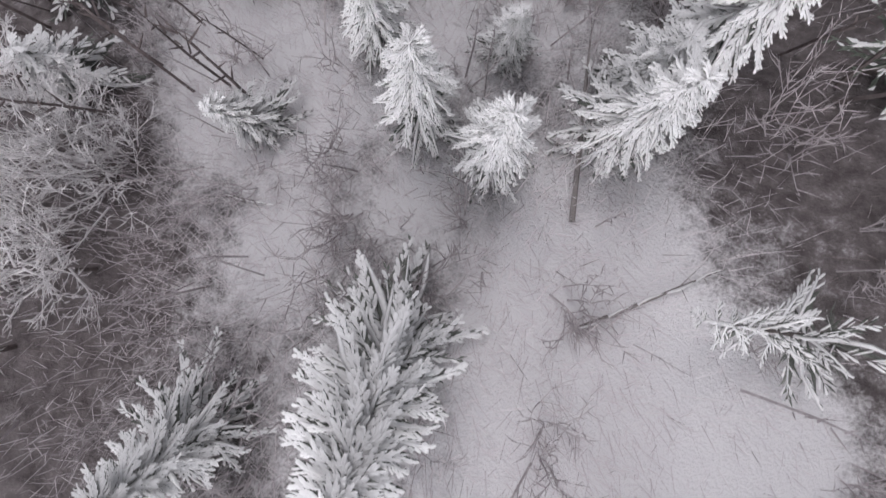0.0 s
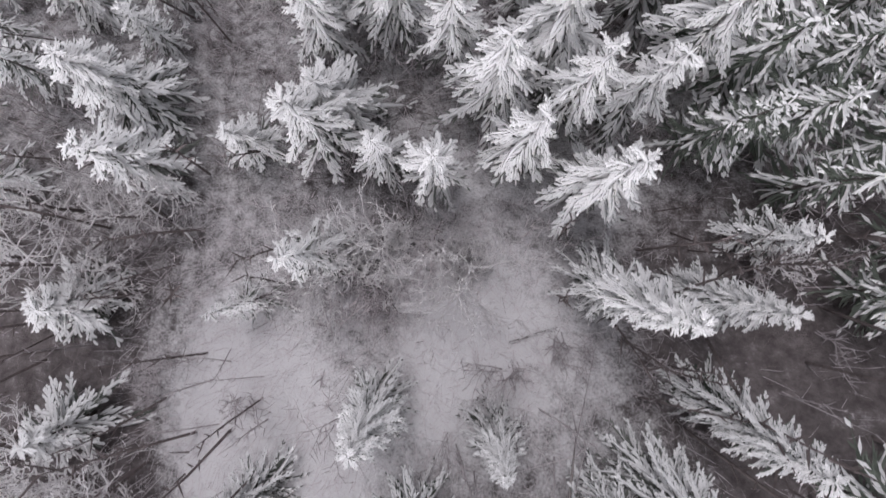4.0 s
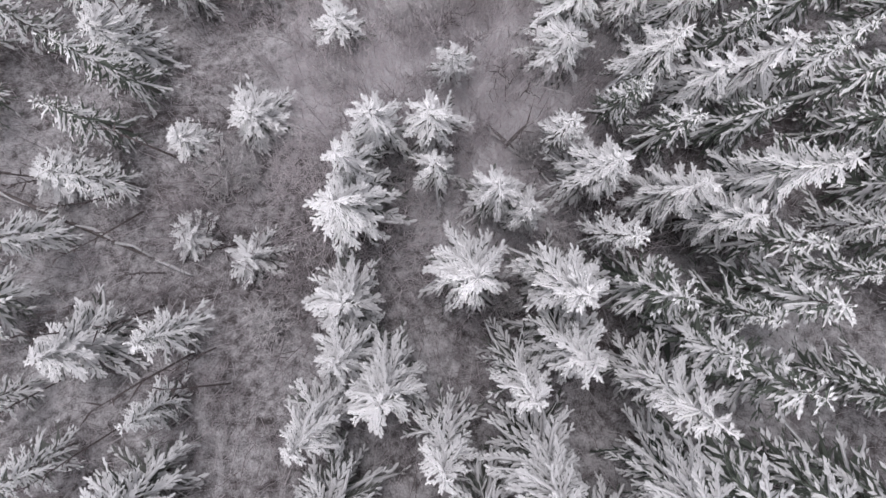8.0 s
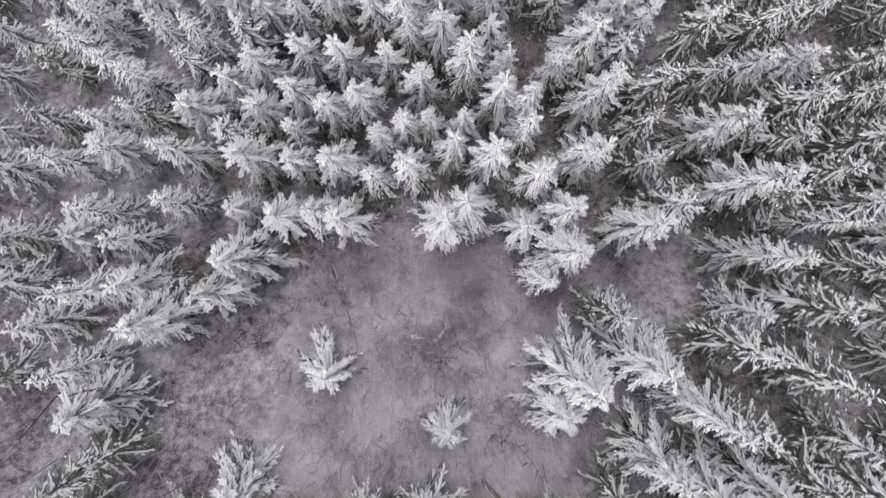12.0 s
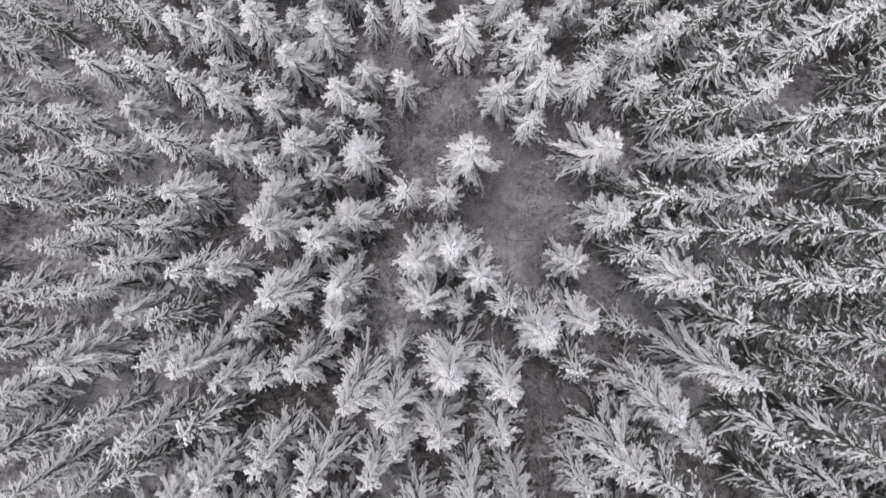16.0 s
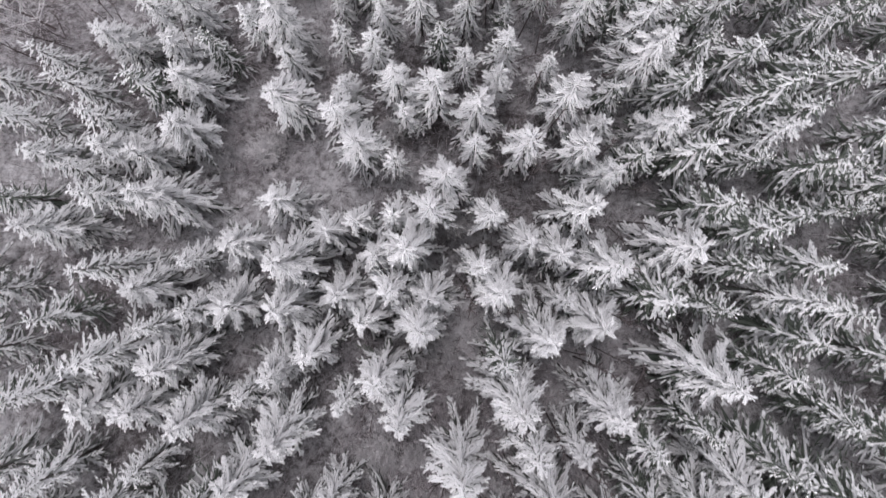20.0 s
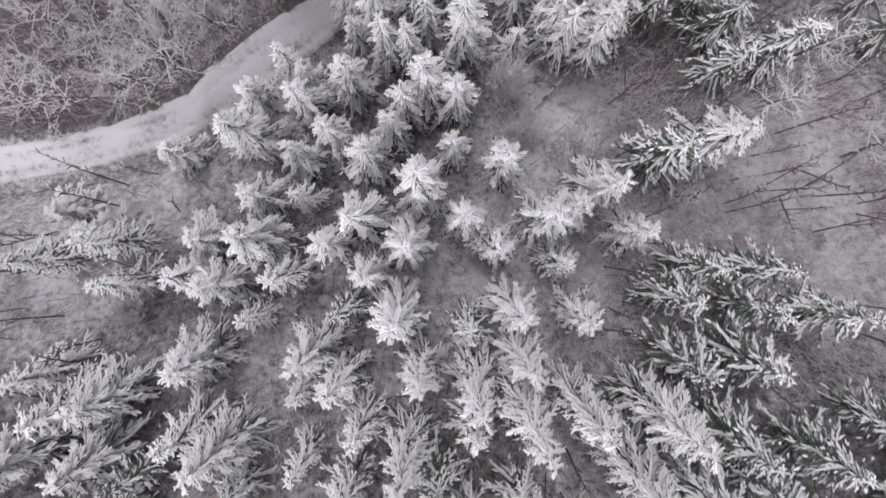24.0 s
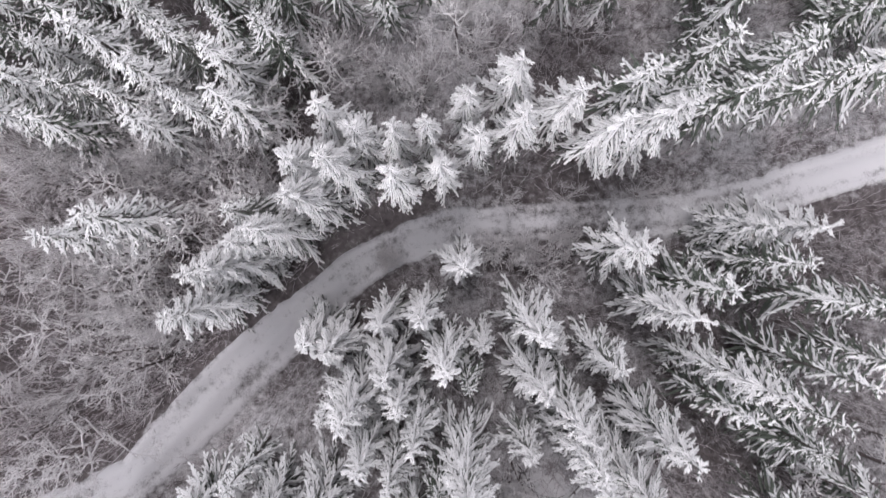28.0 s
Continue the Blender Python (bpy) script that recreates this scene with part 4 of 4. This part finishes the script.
def thin_sapling(seed):
    """A slender pole with few short twigs."""
    rng = random.Random(seed)
    pile = Pile()
    top = Vector((rng.uniform(-0.5, 0.5), rng.uniform(-0.5, 0.5), 4.0))
    pile.tube([Vector((0, 0, -0.1)), top * 0.5 + Vector((rng.uniform(-0.1, 0.1), 0, 0)), top], [0.032, 0.024], 3)
    for k in range(8):
        u, a = 0.38 + 0.07 * k, 2.4 * k + rng.uniform(-0.5, 0.5)
        way = Vector((math.cos(a), math.sin(a), rng.uniform(0.9, 2.0))) * rng.uniform(0.12, 0.3)
        pile.tube([top * u, top * u + way * 0.5, top * u + way], [0.02, 0.017], 3)
    return pile


def frosted_shrub_meshes(seed, stems):
    """A rounded leafless shrub of many fine, rimed twigs, about 2 m tall and wide."""
    rng = random.Random(seed)
    base, twigs = Pile(), Pile()
    for k in range(stems):
        a, lean = 2.4 * k, 0.95 * math.sqrt((k + 0.5) / stems)
        way = Vector((math.cos(a) * lean, math.sin(a) * lean, 1)).normalized()
        root = Vector((rng.gauss(0, 0.12), rng.gauss(0, 0.12), -0.1))
        knee = root + way * rng.uniform(0.3, 0.6)
        base.tube([root, (root + knee) / 2, knee], [0.022, 0.018], 3)
        branching(twigs, knee, way, rng.uniform(0.9, 1.35), 0.034, 2, rng, 0.030, 0.75)
    return (("woody_base", base.mesh("woody_base", TWIG_DARK)), ("twig_crown", twigs.mesh("twig_crown", FROST)))


VASE = [vase_meshes(400 + k, 11 + k) for k in range(3)]
RIMED = [frosted_shrub_meshes(450 + k, 72 + 5 * k) for k in range(4)]
BARE = [bare_tree_meshes(200 + k) for k in range(5)]
SHRUBS = [shrub_meshes(300 + k, 5 + 2 * (k % 3), 1.5 + 0.5 * (k % 2), 0.75) for k in range(8)]


def plant(name, kinds, x, y, size, label, category, group, tilt=0.0):
    top = new(name)
    top.matrix_world = (Matrix.Translation((x, y, floor_z(x, y) - 0.05)) @ Matrix.Rotation(pick.uniform(0, 6.28), 4, "Z")
                        @ Matrix.Rotation(radians(tilt), 4, "X") @ Matrix.Diagonal((size, size, size * pick.uniform(0.9, 1.1), 1)))
    for part_name, me in kinds[pick.randrange(len(kinds))]:
        child = new(part_name, me)
        child.parent = top
    return tagged(top, label, category, group)


def bare_tree(x, y, size, tilt=0.0):
    return plant("bare_tree", BARE, x, y, size, "leafless deciduous tree with frosted grey twigs", "bare tree", "bare trees", tilt)


def shrub(x, y, size):
    return plant("bare_shrub", SHRUBS, x, y, size, "leafless frosted shrub with thin upright twigs", "shrub", "bare shrubs")


for x, y, size in ((-8.6, 17.0, 0.45), (-6.8, 16.1, 0.42), (-8.7, 13.3, 0.50), (-6.7, 12.3, 0.45), (-8.4, 10.5, 0.50),
                   (-10.4, 16.6, 0.40), (-9.8, 21.8, 0.50), (-7.9, 21.2, 0.36), (5.0, 14.9, 0.30), (-10.1, 23.5, 0.47), (-10.9, 22.0, 0.44), (-8.2, 21.6, 0.37), (-7.9, 23.3, 0.40), (-12.4, 24.4, 0.55), (-7.1, 24.1, 0.41), (11.4, 22.1, 0.36), (-10.9, 14.1, 0.45),
                   (0.7, 151.8, 0.66), (-6.8, 149.9, 0.68), (-3.0, 149.2, 0.50), (19.2, 126.2, 0.59), (22.1, 129.8, 0.68), (23.0, 123.2, 0.66), (15.1, 124.7, 0.42), (18.1, 129.3, 0.51),
                   (13.8, 120.7, 0.42), (17.0, 121.7, 0.50), (-24.5, 115.2, 0.73), (-27.2, 110.3, 0.73), (-21.4, 118.4, 0.45), (-17.6, 118.0, 0.45), (4.5, 128.2, 0.49)):
    bare_tree(x, y, size, pick.uniform(-8, 8))
plant("bare_tree", VASE, -6.9, 14.5, 0.46, "many-stemmed leafless tree with frost-white limbs fanning out", "bare tree", "bare trees")
plant("bare_tree", VASE, -8.5, 15.8, 0.44, "many-stemmed leafless tree with frost-white limbs fanning out", "bare tree", "bare trees")
plant("bare_tree", VASE, -7.7, 12.9, 0.45, "many-stemmed leafless tree with frost-white limbs fanning out", "bare tree", "bare trees")
plant("bare_tree", VASE, -8.8, 13.6, 0.45, "many-stemmed leafless tree with frost-white limbs fanning out", "bare tree", "bare trees")
plant("bare_tree", VASE, -6.5, 15.1, 0.33, "many-stemmed leafless tree with frost-white limbs fanning out", "bare tree", "bare trees")
plant("bare_tree", VASE, -8.0, 15.3, 0.38, "many-stemmed leafless tree with frost-white limbs fanning out", "bare tree", "bare trees")
plant("bare_tree", VASE, -1.1, 21.6, 0.51, "many-stemmed leafless tree with frost-white limbs fanning out", "bare tree", "bare trees")
plant("bare_tree", VASE, 2.5, 21.6, 0.51, "many-stemmed leafless tree with frost-white limbs fanning out", "bare tree", "bare trees")
plant("bare_tree", VASE, -0.1, 22.4, 0.44, "many-stemmed leafless tree with frost-white limbs fanning out", "bare tree", "bare trees")
plant("bare_tree", VASE, 2.9, 18.2, 0.22, "many-stemmed leafless tree with frost-white limbs fanning out", "bare tree", "bare trees")
for x, y, size in ((-6.8, 150.6, 0.68), (-1.3, 149.1, 0.59), (1.5, 151.4, 0.66), (-17.8, 143.5, 0.57), (-11.0, 146.3, 0.52), (5.8, 138.0, 0.51), (11.9, 142.9, 0.41), (7.6, 142.6, 0.37), (3.9, 142.4, 0.34), (-17.6, 143.7, 0.53), (-20.4, 136.4, 0.55), (-16.3, 136.2, 0.55), (5.4, 124.7, 0.43), (5.6, 125.0, 0.39), (6.1, 124.2, 0.35), (-15.6, 133.2, 0.63), (-15.3, 134.2, 0.54), (-24.6, 142.5, 0.54), (-3.5, 150.1, 0.42), (7.7, 152.7, 0.41), (4.9, 153.4, 0.41)):
    plant("bare_tree", VASE, x, y, size, "many-stemmed leafless tree with frost-white limbs fanning out", "bare tree", "bare trees")
woods = random.Random(21)
WOODS = []
for _ in range(400):
    x, y = woods.uniform(-29, -9), woods.uniform(121, 148)
    if off_track(x, y) < 2.8 or y > 145 + (x + 33) * 0.15 or any((x - a) ** 2 + (y - b) ** 2 < 3.6 for a, b in WOODS) or len(WOODS) > 75:
        continue
    WOODS.append((x, y))
    if woods.random() < 0.5:
        bare_tree(round(x, 1), round(y, 1), woods.uniform(0.5, 0.8), woods.uniform(-14, 14))
    else:
        plant("bare_tree", VASE, round(x, 1), round(y, 1), woods.uniform(0.4, 0.75), "many-stemmed leafless tree with frost-white limbs fanning out", "bare tree", "bare trees")
for x, y, size in ((3.6, 9.0, 0.60), (0.0, 21.1, 0.70), (1.6, 22.3, 0.81), (5.7, 42.9, 1.17), (4.8, 43.9, 1.08),
                   (-8.4, 39.6, 1.26), (-7.5, 38.9, 1.06), (-6.8, 47.7, 1.08), (1.4, 47.3, 1.18), (0.1, 47.6, 1.18), (2.6, 47.9, 1.08), (-8.7, 37.3, 1.14),
                   (2.2, 83.2, 1.19), (1.4, 83.8, 1.10), (-1.9, 86.3, 1.19), (-4.1, 75.9, 1.04), (7.4, 73.5, 1.30), (8.1, 72.3, 1.11), (-12.0, 101.4, 1.08),
                   (2.1, 84.3, 1.00), (5.0, 127.8, 1.24), (6.1, 138.7, 1.36), (4.8, 138.0, 1.11), (7.4, 139.5, 1.09), (-1.6, 150.1, 1.25), (-3.5, 150.1, 1.26),
                   (-0.6, 149.2, 1.08), (-12.1, 140.6, 1.14), (-9.8, 142.2, 1.04)):
    shrub(x, y, size)
def rimed_shrub(x, y, reach, tall):
    top = plant("frosted_shrub", RIMED, x, y, reach / 2.0, "rounded leafless shrub with dense frost-white twigs", "shrub", "frosted shrubs")
    top.matrix_world = top.matrix_world @ Matrix.Diagonal((1, 1, tall * 1.15, 1))


rimed_shrub(-1.4, 84.9, 1.60, 0.8)
rimed_shrub(1.9, 81.9, 1.60, 0.8)
rimed_shrub(0.4, 84.6, 1.15, 0.9)
rimed_shrub(4.1, 83.2, 1.60, 0.8)
rimed_shrub(-3.7, 75.2, 1.20, 0.8)
rimed_shrub(-1.2, 86.7, 1.60, 0.8)
rimed_shrub(2.7, 83.4, 1.60, 0.8)
rimed_shrub(-3.5, 76.6, 0.91, 3.7)
rimed_shrub(7.2, 75.6, 1.60, 0.8)
rimed_shrub(-3.8, 77.9, 0.94, 2.1)
rimed_shrub(2.2, 82.2, 1.75, 0.9)
rimed_shrub(0.3, 79.5, 1.3, 0.7)
rimed_shrub(7.4, 77.8, 1.7, 0.8)
rimed_shrub(8.0, 73.3, 2.2, 0.9)
rimed_shrub(11.2, 85.5, 1.7, 0.8)
rimed_shrub(1.7, 89.7, 1.5, 0.8)
rimed_shrub(-8.2, 39.0, 1.60, 0.8)
rimed_shrub(0.2, 47.8, 1.60, 0.8)
rimed_shrub(6.3, 40.6, 1.53, 0.8)
rimed_shrub(-0.7, 48.0, 1.30, 0.8)
rimed_shrub(1.9, 48.2, 1.30, 0.8)
rimed_shrub(-3.5, 44.2, 1.08, 0.8)
rimed_shrub(-8.2, 39.5, 1.60, 0.8)
rimed_shrub(25.1, 56.8, 1.60, 0.8)
rimed_shrub(-0.2, 48.1, 1.28, 0.8)
rimed_shrub(1.5, 47.9, 1.13, 0.9)
rimed_shrub(4.4, 127.0, 1.48, 3.7)
rimed_shrub(5.2, 124.1, 1.60, 0.8)
rimed_shrub(-2.9, 138.4, 1.13, 0.9)
rimed_shrub(2.6, 48.8, 1.17, 0.8)
rimed_shrub(-4.7, 50.5, 1.22, 0.8)
rimed_shrub(2.3, 96.5, 1.07, 2.3)
rimed_shrub(-9.1, 101.4, 1.55, 0.8)
rimed_shrub(-12.6, 101.0, 1.56, 0.8)
rimed_shrub(-1.9, 102.3, 1.38, 0.8)
rimed_shrub(3.9, 90.8, 1.50, 0.8)
rimed_shrub(2.8, 87.7, 1.60, 0.8)
rimed_shrub(-2.0, 84.1, 1.42, 0.8)
rimed_shrub(4.4, 127.4, 1.60, 2.5)
rimed_shrub(3.3, 117.2, 1.57, 0.8)
rimed_shrub(-16.2, 113.4, 1.60, 0.8)
rimed_shrub(-9.5, 100.9, 1.60, 0.8)
rimed_shrub(-12.6, 100.2, 1.60, 0.8)
rimed_shrub(-7.2, 107.5, 1.60, 0.8)
rimed_shrub(-7.9, 39.6, 1.60, 0.8)
rimed_shrub(-5.4, 32.6, 1.39, 0.8)
rimed_shrub(4.6, 33.6, 0.92, 1.6)
rimed_shrub(-7.1, 39.3, 1.26, 1.2)
rimed_shrub(-0.8, 22.3, 1.23, 0.8)
rimed_shrub(2.5, 22.0, 1.21, 0.8)
rimed_shrub(0.4, 22.7, 0.88, 0.9)
rimed_shrub(-6.8, 150.9, 1.60, 0.8)
rimed_shrub(-1.5, 149.3, 1.60, 0.8)
rimed_shrub(1.0, 153.4, 1.60, 1.0)
rimed_shrub(5.3, 139.1, 1.60, 0.8)
rimed_shrub(3.3, 139.3, 1.60, 0.8)
rimed_shrub(7.5, 139.8, 1.60, 0.8)
rimed_shrub(-3.6, 149.3, 1.60, 0.9)
OPEN = ((-13, 16, 5, 30, 260), (-11, 12, 30, 51, 200), (1, 14, 51, 91, 110), (-16, -7, 93, 109, 20), (6, 25, 115, 132, 80), (-29, -13, 109, 123, 50),
        (-31, -10, 128, 154, 130), (-8, 26, 133, 141, 90), (-6, 14, 145, 154, 70), (-9, 7, 77, 106, 50), (-3, 10, 72, 89, 160), (-4, 10, 40, 52, 160), (-28, 21, 5, 159, 300))


def thicket(name, mat, areas, seed, poles_share, least, most, label):
    """Low leafless brush over the open floor, too much to count."""
    rng = random.Random(seed)
    flat = []
    poles = [thin_sapling(500 + k) for k in range(6)]
    for pile in poles:
        flat.append((np.array([tuple(v) for v in pile.verts]), pile.faces))
    for kind in SHRUBS[:4]:
        verts, faces = [], []
        for _, me in kind:
            base = len(verts)
            verts += [tuple(v.co) for v in me.vertices]
            faces += [tuple(i + base for i in p.vertices) for p in me.polygons]
        flat.append((np.array(verts), faces))
    verts, faces, base = [], [], 0
    for x0, x1, y0, y1, count in areas:
        for _ in range(count):
            x, y, size = rng.uniform(x0, x1), rng.uniform(y0, y1), rng.uniform(least, most)
            if abs(off_track(x, y)) < 2.5:
                continue
            v, f = flat[rng.randrange(6) if rng.random() < poles_share else rng.randrange(6, len(flat))]
            p = np.array(Matrix.Translation((x, y, floor_z(x, y) - 0.05)) @ Matrix.Rotation(rng.uniform(0, 6.28), 4, "Z") @ Matrix.Rotation(rng.gauss(0, 0.2), 4, "X") @ Matrix.Scale(size, 4))
            verts.append(v @ p[:3, :3].T + p[:3, 3])
            faces += [tuple(i + base for i in q) for q in f]
            base += len(v)
    me = bpy.data.meshes.new(name)
    me.from_pydata(np.concatenate(verts).tolist(), [], faces)
    me.materials.append(mat)
    tagged(new(name, me), label, "brush", kind="stuff")


thicket("brush_thicket", TWIG_PALE, OPEN, 77, 0.55, 0.45, 1.0, "low leafless frosted brush on the open forest floor")
thicket("pole_thicket", TWIG_DARK, ((9, 25, 112, 132, 70), (-31, -13, 102, 123, 50), (-29, -9, 123, 143, 60), (2, 12, 83, 110, 60), (-24, -6, 28, 46, 30),
                                    (5, 16, 15, 24, 36), (-17, -2, 16, 26, 40)), 78, 1.0, 1.0, 1.9, "thin dark leafless saplings standing on the forest floor")


def undergrowth(name, mat, count, seed, long, label, glades=0):
    """Fallen twigs, bracken and dry stalks, too many to count, over the whole floor."""
    r = np.random.RandomState(seed)
    x, y = r.uniform(-34, 34, count), r.uniform(-26, 184, count)
    for x0, x1, y0, y1 in ((-6, 12, 34, 54), (-8, 9, 5, 24), (-8, 9, 5, 24), (3, 12, 64, 92), (-3, 9, 74, 90), (-6, 10, 38, 53), (8, 25, 112, 129), (-25, -11, 126, 146)):
        n = int(glades * (x1 - x0) * (y1 - y0))
        x, y = np.concatenate((x, r.uniform(x0, x1, n))), np.concatenate((y, r.uniform(y0, y1, n)))
    keep = [abs(off_track(a, b)) > 1.9 and not (name == "frosted_undergrowth" and b < 24 and abs(a) > 6 and r.uniform() < 0.65) and not (name == "brown_undergrowth" and (34 < b < 54 or b < 24) and abs(a) < 9 and r.uniform() < 0.75) for a, b in zip(x, y)]
    x, y = x[keep], y[keep]
    verts, faces = [], []
    for a, b in zip(x.tolist(), y.tolist()):
        turn, length, up = r.uniform(0, 6.28), long * r.uniform(0.3, 1.2) * (0.55 if b < 25 else 1.0), r.uniform(0.3, 2.6)
        d = Vector((math.cos(turn), math.sin(turn), up)) * length
        side = Vector((-math.sin(turn), math.cos(turn), 0)) * r.uniform(0.007, 0.016) * (0.6 if b < 25 else 1.0)
        p = Vector((a, b, floor_z(a, b) - 0.02))
        m = p + d * 0.6 + Vector((0, 0, length * 0.04))
        base = len(verts)
        verts += [p - side, p + side, m + side * 0.8, m - side * 0.8, p + d + side * r.uniform(-3, 3)]
        faces += [(base, base + 1, base + 2, base + 3), (base + 3, base + 2, base + 4)]
    me = bpy.data.meshes.new(name)
    me.from_pydata([tuple(v) for v in verts], [], faces)
    me.materials.append(mat)
    tagged(new(name, me), label, "undergrowth", kind="stuff")


undergrowth("frosted_undergrowth", TWIG_PALE, 105000, 8, 0.85, "frosted dry stalks and twigs on the forest floor", 26)
undergrowth("brown_undergrowth", TWIG_DARK, 50000, 9, 0.75, "brown dead stalks and bracken on the forest floor")


# ---- fallen and leaning trunks ----
def log(x0, y0, x1, y1, radius, lift0=0.12, lift1=0.12, snowy=True, name="fallen_log", label="fallen bare trunk with snow along its top", stubs=6, reach=1.0):
    a, b = Vector((x0, y0, floor_z(x0, y0) + lift0)), Vector((x1, y1, floor_z(x1, y1) + lift1))
    trunk, snow = Pile(), Pile()
    reach *= min(1.0, radius * 9)
    r = random.Random(int(x0 * 31 + y0))
    trunk.tube([a, a + (b - a) * 0.35 + Vector((0, 0, 0.03)), a + (b - a) * 0.7, b], [radius, radius * 0.85, radius * 0.6], 7)
    top = new(name, trunk.mesh("trunk", LOG))
    tagged(top, label, "log")
    for k in range(stubs if radius > 0.06 else 3):
        p, stub = a + (b - a) * r.uniform(0.25, 0.98), Pile()
        d = (b - a).normalized() * 0.5 + Vector((r.gauss(0, 0.7), r.gauss(0, 0.7), r.uniform(0.1, 0.6)))
        stub.tube([p, p + d * 0.35 * reach, p + d * r.uniform(0.5, 1.1) * reach], [radius * 0.28, radius * 0.2], 3)
        new("branch_stub", stub.mesh("branch_stub", TWIG_PALE if stubs > 10 else LOG)).parent = top
    if snowy:
        for k in range(5):
            u0 = k / 5 + 0.01
            snow.finger(a + (b - a) * u0 + Vector((0, 0, radius * 0.8)), a + (b - a) * (u0 + 0.19) + Vector((0, 0, radius * 0.6)), radius * 0.7, 0.05, r)
        new("snow_cover", snow.mesh("snow_cover", SNOW)).parent = top
    return top


log(4.4, 11.2, 7.4, 12.4, 0.05)
log(4.1, 41.8, 8.2, 37.9, 0.14)
log(-18.8, 38.3, -9.0, 34.5, 0.11)
log(9.6, 42.6, 12.5, 38.7, 0.12)
log(-4.2, 51.7, -1.7, 46.4, 0.11)
log(6.0, 125.6, 8.5, 128.7, 0.11, 0.15, 1.2)
log(4.1, 15.4, 5.4, 14.4, 0.04)
log(-3.7, 14.1, -2.3, 13.8, 0.04)
log(-9.5, 22.0, -7.8, 21.5, 0.08)
log(-6.5, 19.1, -5.5, 19.0, 0.05)
log(-6.2, 22.5, -11.1, 25.9, 0.08)
log(3.8, 19.7, 5.1, 20.1, 0.03)
# open-grown trees of the glade
spruce(2.7, 14.8, 5.9, 1.05, OPEN_GROWN)
spruce(1.2, 16.0, 6.0, 1.05, OPEN_GROWN)
spruce(3.3, 17.6, 3.5, 0.85, OPEN_GROWN)
spruce(0.0, 18.3, 4.8, 1.1, OPEN_GROWN)
spruce(-2.8, 16.0, 2.6, 1.0, OPEN_GROWN, (0, -18))
spruce(-3.1, 9.3, 4.6, 1.3, OPEN_GROWN)
spruce(0.9, 11.3, 6.3, 1.8, OPEN_GROWN, (12, -4))
spruce(-3.5, 20.9, 3.2, 0.8, SPARSE, (4, -14))
spruce(9.5, 11.0, 4.6, 1.1, SPARSE, (-20, -58))
log(5.0, 40.8, 5.7, 41.4, 0.12, 0.0, 3.6, False, "dead_snag", "dead standing snag with a dark broken trunk")
log(4.5, 13.4, 5.2, 18.2, 0.07, 0.15, 1.6, False, "fallen_log", "fallen leafless tree with grey bare limbs", 14, 3.0)
